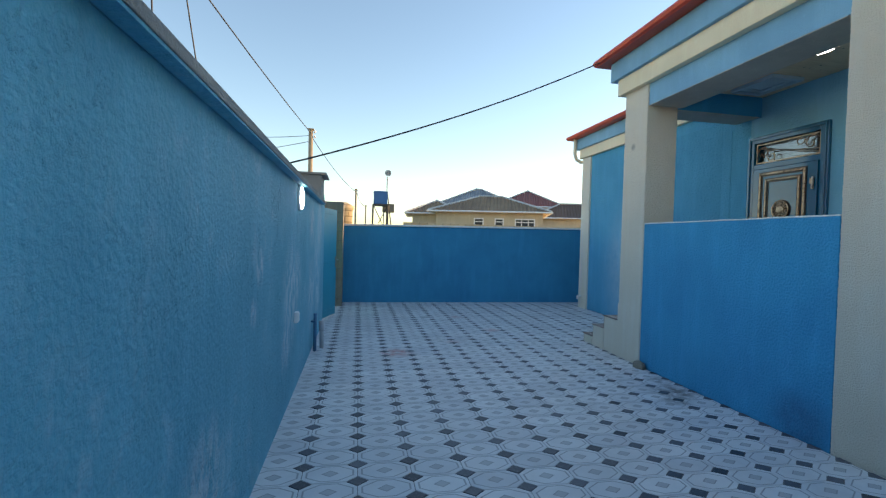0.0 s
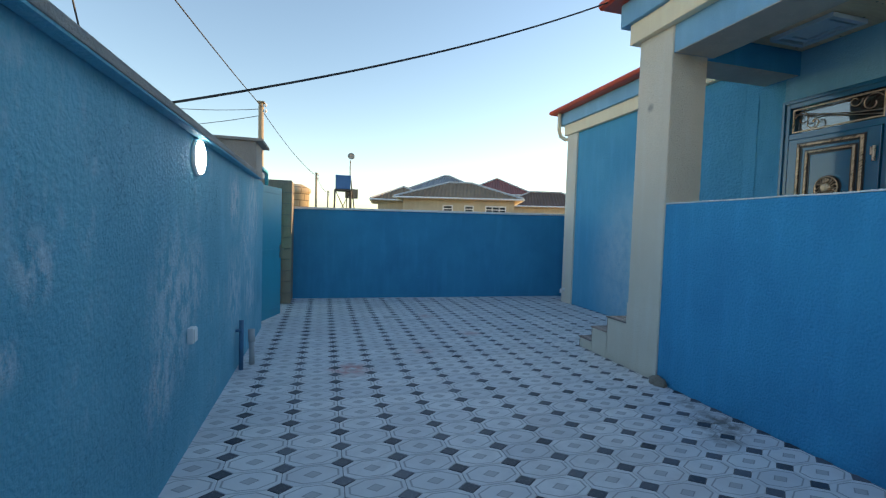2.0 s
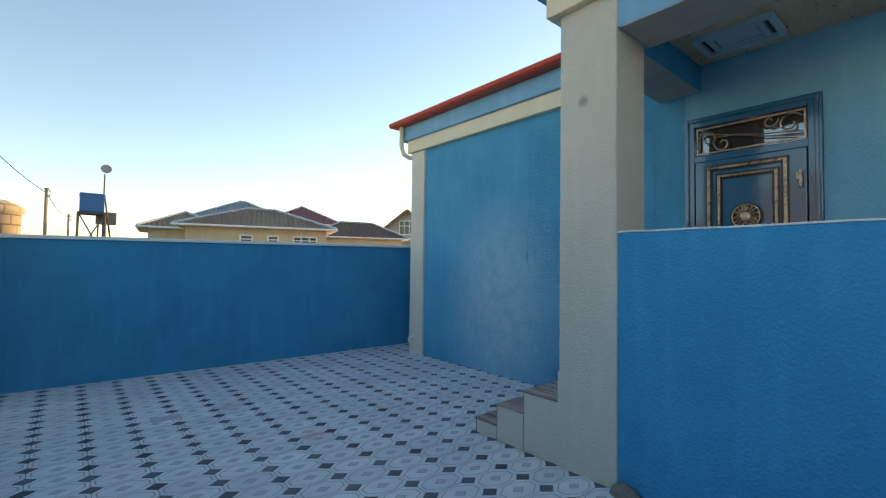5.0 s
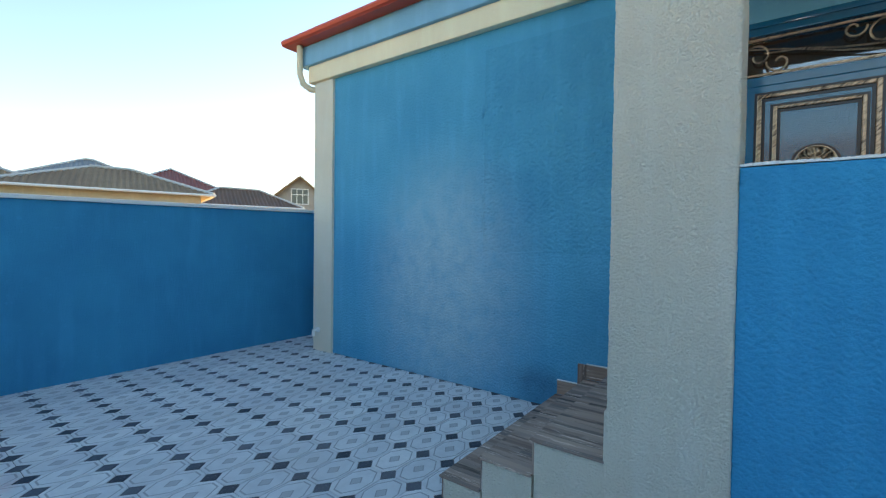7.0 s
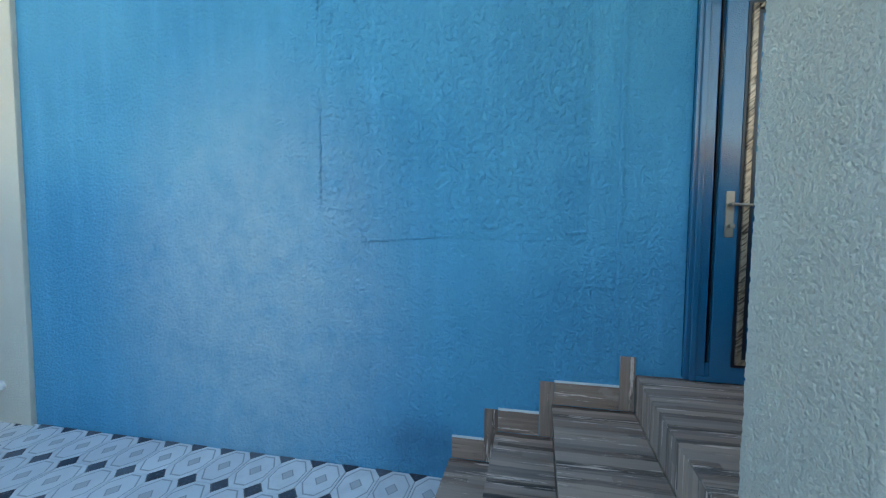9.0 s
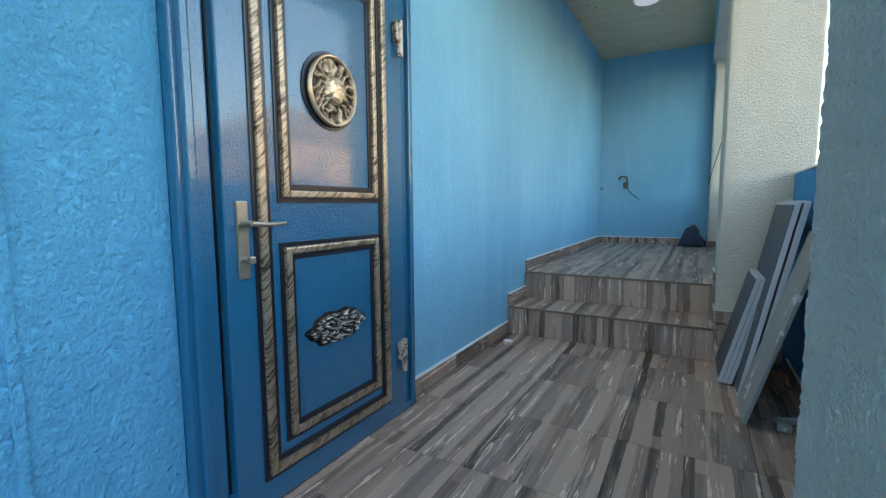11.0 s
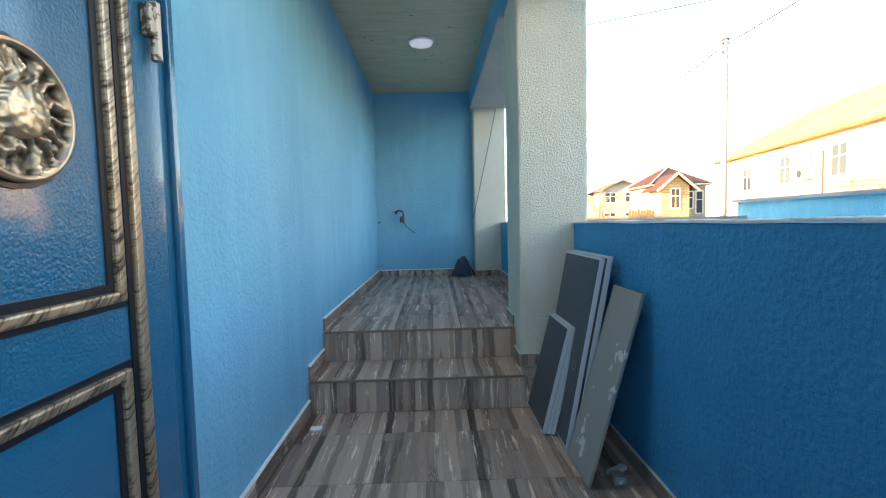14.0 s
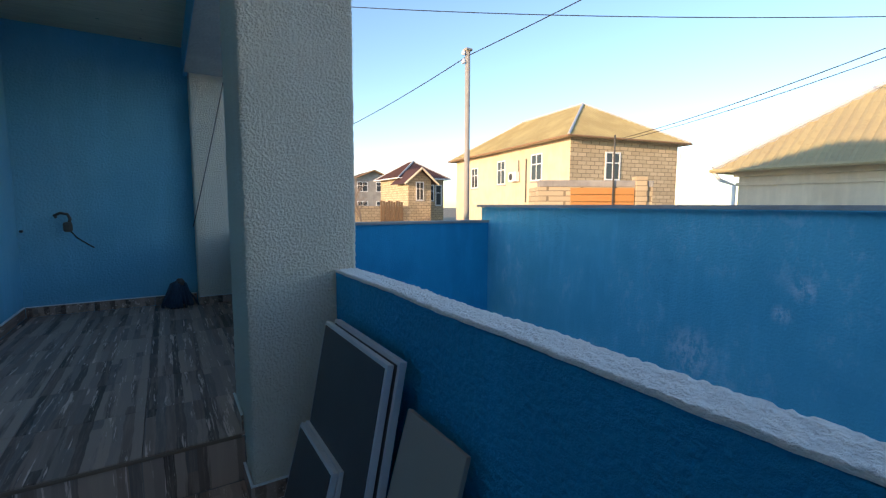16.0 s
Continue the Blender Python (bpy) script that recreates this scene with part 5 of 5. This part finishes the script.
h, m = house("house", (-13.2, -29.6), 176, 4.0, 5.0, 4.3, 1.6, M_stone, M_roof_tile, "small limestone house with a red-brown hip roof")
window(h, m, "f", 2.3, 2.4, 0.75, 1.4, 4.0, 5.0, 1), window(h, m, "f", 3.2, 2.0, 0.6, 1.8, 4.0, 5.0, 0)
h, m = gable_house("house", (-12.7, -27.4), 176, 2.0, 2.2, 4.05, 0.85, M_stone, M_roof_tile, "limestone gabled bay with a timber bargeboard")
window(h, m, "f", 0.65, 2.4, 0.7, 1.5, 2.0, 2.2, 1)
h, m = gable_house("house", (-15.2, -46.5), 172, 5.2, 7.0, 5.0, 1.1, M_concrete, M_roof_choc, "two-storey grey block house with a shallow gable roof")
for u in (0.6, 2.9):
    window(h, m, "f", u, 3.6, 1.3, 1.2, 5.2, 7.0, 1), window(h, m, "f", u, 1.2, 1.3, 1.3, 5.2, 7.0, 1)
h, m = gable_house("house", (-9.6, -50.0), 174, 6.0, 7.0, 4.3, 1.3, M_render, M_roof_choc, "cream block house with a shallow brown roof")
for u in (0.8, 3.4):
    window(h, m, "f", u, 2.2, 1.4, 1.3, 6.0, 7.0, 1)

h, m = house("house", (-8.4, -1.45), 91, 11.0, 4.2, 2.93, 1.95, M_render_pale, M_roof_gold, "cream house with a weathered corrugated roof across the street", over=0.42, gutter_m=M_roof_gold, pitch=0.2, wave=0.028)
part("cornice", box(-0.05, 11.05, -0.06, 0.0, 2.53, 2.61, bevel=0.01, m=m), M_render_pale, h)
part("cornice", box(-0.09, 11.09, -0.10, 0.0, 2.75, 2.88, bevel=0.01, m=m), M_render_pale, h)
bd = tube([(-0.42, -0.44, 2.89), (-0.3, -0.3, 2.68), (-0.07, -0.07, 2.55), (-0.07, -0.07, -0.2)], 0.05, 8)
bmesh.ops.transform(bd, matrix=m, verts=bd.verts)
part("downpipe", bd, M_white, h)

structure("garden_wall", box(-13.2, -3.0, -25.2, -24.9, -0.3, 1.95), M_stone, "low limestone garden wall along the far street", "wall")
fence = thing("timber_gate", (-10.0, -24.6, -0.13), "weathered timber gate in the garden wall", "gate")
for i in range(9):
    part("board", box(-10.9 + i * 0.2, -10.74 + i * 0.2, -24.85, -24.8, 0.2, 2.25 + 0.05 * (i % 3), bevel=0.006), M_wood_bare, fence)
part("rail", box(-10.9, -9.14, -24.89, -24.85, 0.7, 0.8), M_wood_bare, fence)
part("rail", box(-10.9, -9.14, -24.89, -24.85, 1.8, 1.9), M_wood_bare, fence)


def bare_tree(x, y, height, seed):
    t = thing("tree", (x, y, -0.13), "leafless tree with many thin pale twigs", "tree")
    rng = random.Random(seed)
    trunk, crown = bmesh.new(), bmesh.new()

    def grow(p, way, ln, r, level):
        q = p + way * ln
        mid = p.lerp(q, 0.5) + Vector((rng.uniform(-1, 1), rng.uniform(-1, 1), 0)) * ln * 0.06
        tube([p, mid, q], r, 5 if level else 8, trunk if level < 2 else crown, r * 0.6)
        if level < 5:
            for _ in range(3 if level else 4):
                a = rng.uniform(0, 6.28)
                nw = (way + Vector((math.cos(a), math.sin(a), rng.uniform(0.0, 0.5))) * rng.uniform(0.4, 0.8)).normalized()
                grow(p.lerp(q, rng.uniform(0.6, 1.0)), nw, ln * rng.uniform(0.55, 0.78), r * 0.55, level + 1)

    grow(Vector((x, y, -0.2)), Vector((0.05, 0, 1)).normalized(), height * 0.38, height * 0.022, 0)
    part("trunk", trunk, M_bark, t)
    part("crown", crown, M_bark, t, "thin bare twigs")


bare_tree(-7.2, -23.5, 4.4, 5)
bare_tree(-4.6, -23.0, 3.3, 8)


# ---- tiles, last ----
def piece(name, me, place, parent):
    ob = new(name, me)
    ob.location = place
    ob.parent = parent
    return ob


def slab_mesh(name, outline, thick, lip, material, uv=None):
    """A flat tile with a slightly sunk edge; outline in its own coordinates, top at z = 0."""
    n = len(outline)
    sx = max(abs(x) for x, _ in outline)
    sy = max(abs(y) for _, y in outline)
    verts = [(x, y, -thick) for x, y in outline] + [(x, y, -lip) for x, y in outline] + [(x * (1 - lip / sx), y * (1 - lip / sy), 0) for x, y in outline]
    faces = [tuple(range(2 * n, 3 * n))]
    for r in (0, n):
        faces += [(r + i, r + (i + 1) % n, r + n + (i + 1) % n, r + n + i) for i in range(n)]
    me = bpy.data.meshes.new(name)
    me.from_pydata(verts, [], faces)
    layer = me.uv_layers.new(name="UVMap")
    for lp in me.loops:
        x, y, _ = verts[lp.vertex_index]
        layer.data[lp.index].uv = (x / sx, y / sy)
    me.materials.append(material)
    return me, verts, faces, sx, sy


TX, TY = 0.3415, 0.2078          # pitch of the yard tiles
cut_x, cut_y, gap = 0.068, 0.054, 0.0022
hx, hy = TX / 2 - gap, TY / 2 - gap
octagon = [(hx, -hy + cut_y), (hx, hy - cut_y), (hx - cut_x, hy), (-hx + cut_x, hy), (-hx, hy - cut_y), (-hx, -hy + cut_y), (-hx + cut_x, -hy), (hx - cut_x, -hy)]
rhomb = [(cut_x - 0.004, 0), (0, cut_y - 0.0035), (-cut_x + 0.004, 0), (0, -cut_y + 0.0035)]
oct_me, oct_v, oct_f, oct_sx, oct_sy = slab_mesh("tile", octagon, 0.006, 0.0018, M_tile)
rh_me, rh_v, rh_f, rh_sx, rh_sy = slab_mesh("inset", rhomb, 0.006, 0.0015, M_inset)
NODE_X, NODE_Y = 3.10, 6.415    # one crossing of the grid


def in_yard(x, y, mx, my):
    if y > 9.45 and WX < x < WX + 1.2 and y < NY + 0.08:
        return True
    if not (LX - 0.12 < x < WX + 0.12 and SY - 0.05 < y < NY + 0.08):
        return False
    return not (x > CX + 0.16 and y < STEPS[0][0] - 0.1)


rest = {"o": ([], [], []), "r": ([], [], [])}
count = {"o": 0, "r": 0}
trng = random.Random(11)
cells = []
for i in range(-15, 10):
    for j in range(-46, 19):
        cells.append((i, j))
cells.sort(key=lambda c: abs(NODE_Y + c[1] * TY - 5.6) + 0.4 * abs(NODE_X + c[0] * TX - 1.6))
for kind, dx, dy, me, vs, fs, sx, sy in (("o", 0.5, 0.5, oct_me, oct_v, oct_f, oct_sx, oct_sy), ("r", 0.0, 0.0, rh_me, rh_v, rh_f, rh_sx, rh_sy)):
    for i, j in cells:
        x, y = NODE_X + (i + dx) * TX, NODE_Y + (j + dy) * TY
        if not in_yard(x, y, TX if kind == "o" else 0.1, TY / 2):
            continue
        z = trng.uniform(-0.0012, 0.0008)
        if count[kind] < 300:
            count[kind] += 1
            ob = piece("tile" if kind == "o" else "inset", me, (x, y, z), floor)
            ob.rotation_euler = (trng.uniform(-0.003, 0.003), trng.uniform(-0.003, 0.003), trng.uniform(-0.006, 0.006))
        else:
            V, F, U = rest[kind]
            k = len(V)
            V += [(x + a, y + b, z + c) for a, b, c in vs]
            F += [tuple(k + q for q in f) for f in fs]
            U += [(a / sx, b / sy) for a, b, c in vs]
for kind, name, material in (("o", "tile_field", M_tile_field), ("r", "inset_field", M_inset_field)):
    V, F, U = rest[kind]
    me = bpy.data.meshes.new(name)
    me.from_pydata(V, [], F)
    layer = me.uv_layers.new(name="UVMap")
    for lp in me.loops:
        layer.data[lp.index].uv = U[lp.vertex_index]
    me.materials.append(material)
    ob = new(name, me)
    ob.parent = floor
    tagged(ob, kind="stuff")

# wood-print tiles of porch, treads, risers and skirting
PT = 0.45


def tile_run(parent, x0, x1, y0, y1, z, material, px=PT, py=PT, off=0.0):
    """Rectangular floor tiles between the given bounds; cut at the edges."""
    y = y1
    row = 0
    while y > y0 + 0.01:
        ya = max(y0, y - py)
        x = x1
        while x > x0 + 0.01:
            xa = max(x0, x - px)
            g = 0.0012
            w, d = (x - xa) / 2 - g, (y - ya) / 2 - g
            key = (round(w, 4), round(d, 4), material.name)
            if key not in cut_tiles:
                cut_tiles[key] = slab_mesh("tile", [(w, -d), (w, d), (-w, d), (-w, -d)], 0.012, 0.0012, material)[0]
            piece("tile", cut_tiles[key], ((x + xa) / 2, (y + ya) / 2, z), parent)
            x = xa
        y = ya
        row += 1


def wall_tile(parent, name, x0, x1, y0, y1, z0, z1, material):
    w, d, hgt = (x1 - x0) / 2 - 0.001, (y1 - y0) / 2 - 0.0005, (z1 - z0) / 2 - 0.0005
    key = (round(w, 3), round(d, 3), round(hgt, 3), material.name)
    if key not in cut_tiles:
        cut_tiles[key] = finish(name, box(-w, w, -d, d, -hgt, hgt), material)
    piece(name, cut_tiles[key], ((x0 + x1) / 2, (y0 + y1) / 2, (z0 + z1) / 2), parent)


cut_tiles = {}
tile_run(slab, CX + 0.077, WX - 0.012, 2.545, STEPS[3][0], PORCH, M_wood_y)
tile_run(upper, CX + 0.077, WX - 0.012, END_Y + 0.012, 2.175, UPPER, M_wood_y)
tile_run(inner_steps, COL2[1] + 0.002, WX - 0.012, 2.185, 2.55, 0.88, M_wood_y)
for (y1, z), (y0, _) in zip(STEPS[:3], STEPS[1:]):
    tile_run(steps, CX - 0.012, WX - 0.012, y0 + 0.001, y1 + 0.012, z, M_wood_y)
prev = 0.0
for y, z in STEPS:
    x = WX - 0.012
    left = CX if y > 5.2 else COL1[1] + 0.012
    while x > left + 0.01:
        xa = max(left, x - PT)
        wall_tile(steps, "riser_tile", xa, x, y - 0.012, y, prev + 0.001, z - 0.013, M_wood_z)
        x = xa
    prev = z
for y, zb, zt, left, par in ((2.535, PORCH, 0.88, 3.30, inner_steps), (2.175, 0.88, UPPER, COL2[1] + 0.004, upper)):
    x = WX - 0.012
    while x > left + 0.01:
        xa = max(left, x - PT)
        wall_tile(par, "riser_tile", xa, x, y, y + 0.010, zb + 0.001, zt - 0.013, M_wood_z)
        x = xa
# skirting along the walls
sk = structure("skirting", box(WX - 0.004, WX + 0.002, 2.56, DOOR_Y0 - 0.01, PORCH + 0.001, PORCH + 0.07), M_cap, "wood-print skirting tiles with a white mortar top", "skirting")
runs = ((2.56, DOOR_Y0 - 0.004, PORCH), (2.19, 2.545, 0.88), (END_Y + 0.012, 2.17, UPPER), (STEPS[2][0] + 0.076, STEPS[1][0], STEPS[1][1]), (STEPS[3][0] + 0.076, STEPS[2][0], STEPS[2][1]), (STEPS[1][0] + 0.076, STEPS[0][0], STEPS[0][1]))
for y0, y1, z in runs:
    on_steps = z < PORCH or y0 > 4.5
    top = z + (0.12 if on_steps else 0.082)
    y = y1
    while y > y0 + 0.01:
        ya = max(y0, y - PT)
        wall_tile(sk, "skirting_tile", WX - 0.012, WX - 0.002, ya, y, z + 0.001, top, M_skirt)
        y = ya
    part("mortar_line", box(WX - 0.014, WX + 0.002, y0, y1, top + 0.001, top + 0.009), M_cap, sk)
for (y, z), (_, low) in zip(STEPS[1:], STEPS):
    wall_tile(sk, "skirting_tile", WX - 0.014, WX - 0.001, y + 0.001, y + 0.075, low + 0.001, z + (0.12 if z < PORCH else 0.09), M_wood_z)
x = WX - 0.014
while x > COL3[1] + 0.05:
    xa = max(COL3[1] + 0.01, x - PT)
    wall_tile(sk, "skirting_tile", xa, x, END_Y + 0.001, END_Y + 0.011, UPPER + 0.001, UPPER + 0.082, M_skirt)
    x = xa
part("mortar_line", box(COL3[1] + 0.01, WX - 0.016, END_Y, END_Y + 0.013, UPPER + 0.083, UPPER + 0.09), M_cap, sk)
# skirting round the middle column, the end column and along the parapets
def skirt(x0, x1, y0, y1, z):
    along_x = x1 - x0 > y1 - y0
    u0, u1 = (x0, x1) if along_x else (y0, y1)
    while u1 > u0 + 0.01:
        ua = max(u0, u1 - PT)
        wall_tile(sk, "skirting_tile", *((ua, u1, y0, y1) if along_x else (x0, x1, ua, u1)), z + 0.001, z + 0.072, M_skirt)
        u1 = ua
    part("mortar_line", box(x0, x1, y0, y1, z + 0.073, z + 0.078), M_cap, sk)


PX = CX + 0.097
skirt(3.30, COL2[1] + 0.014, COL2[3] + 0.004, COL2[3] + 0.014, 0.88)
skirt(COL2[1] + 0.004, COL2[1] + 0.014, 2.188, COL2[3] + 0.003, 0.88)
skirt(COL2[1] + 0.004, COL2[1] + 0.014, COL2[2], 2.17, UPPER)
skirt(PX, PX + 0.01, 2.55, COL1[2] - 0.004, PORCH)
skirt(PX, PX + 0.01, COL3[3] + 0.016, COL2[2] - 0.004, UPPER)
skirt(PX + 0.012, COL3[1], COL3[3] + 0.004, COL3[3] + 0.014, UPPER)
# brown edge trim on the nosings
for y, z, left in ((2.552, 0.88, COL2[1] + 0.016), (2.19, UPPER, COL2[1] + 0.016)):
    part("edge_trim", box(left, WX - 0.014, y - 0.008, y + 0.001, z - 0.013, z + 0.0015, bevel=0.003), M_trim, inner_steps, "brown edge trim")
# blocks of the gate pier
blk = {}
z = -0.005
row = 0
while z < 2.2:
    zt = min(2.24, z + 0.2)
    for y0, y1 in (((9.45, 9.795), (9.8, NY - 0.004)) if row % 2 else ((9.45, 9.62), (9.625, 9.97), (9.975, NY - 0.004))):
        if y0 > 9.46:
            wall_tile(pier, "block", LX - 0.02, LX + 0.252, y0, y1, z + 0.012, zt, M_block)
            continue
        wall_tile(pier, "block", LX + 0.102, LX + 0.252, y0, y1, z + 0.012, zt, M_block)
        wall_tile(pier, "block", LX - 0.26, LX + 0.1, y0 + (0.075 if row % 2 else 0.0), y1, z + 0.012, zt, M_block)
    z = zt + 0.002
    row += 1
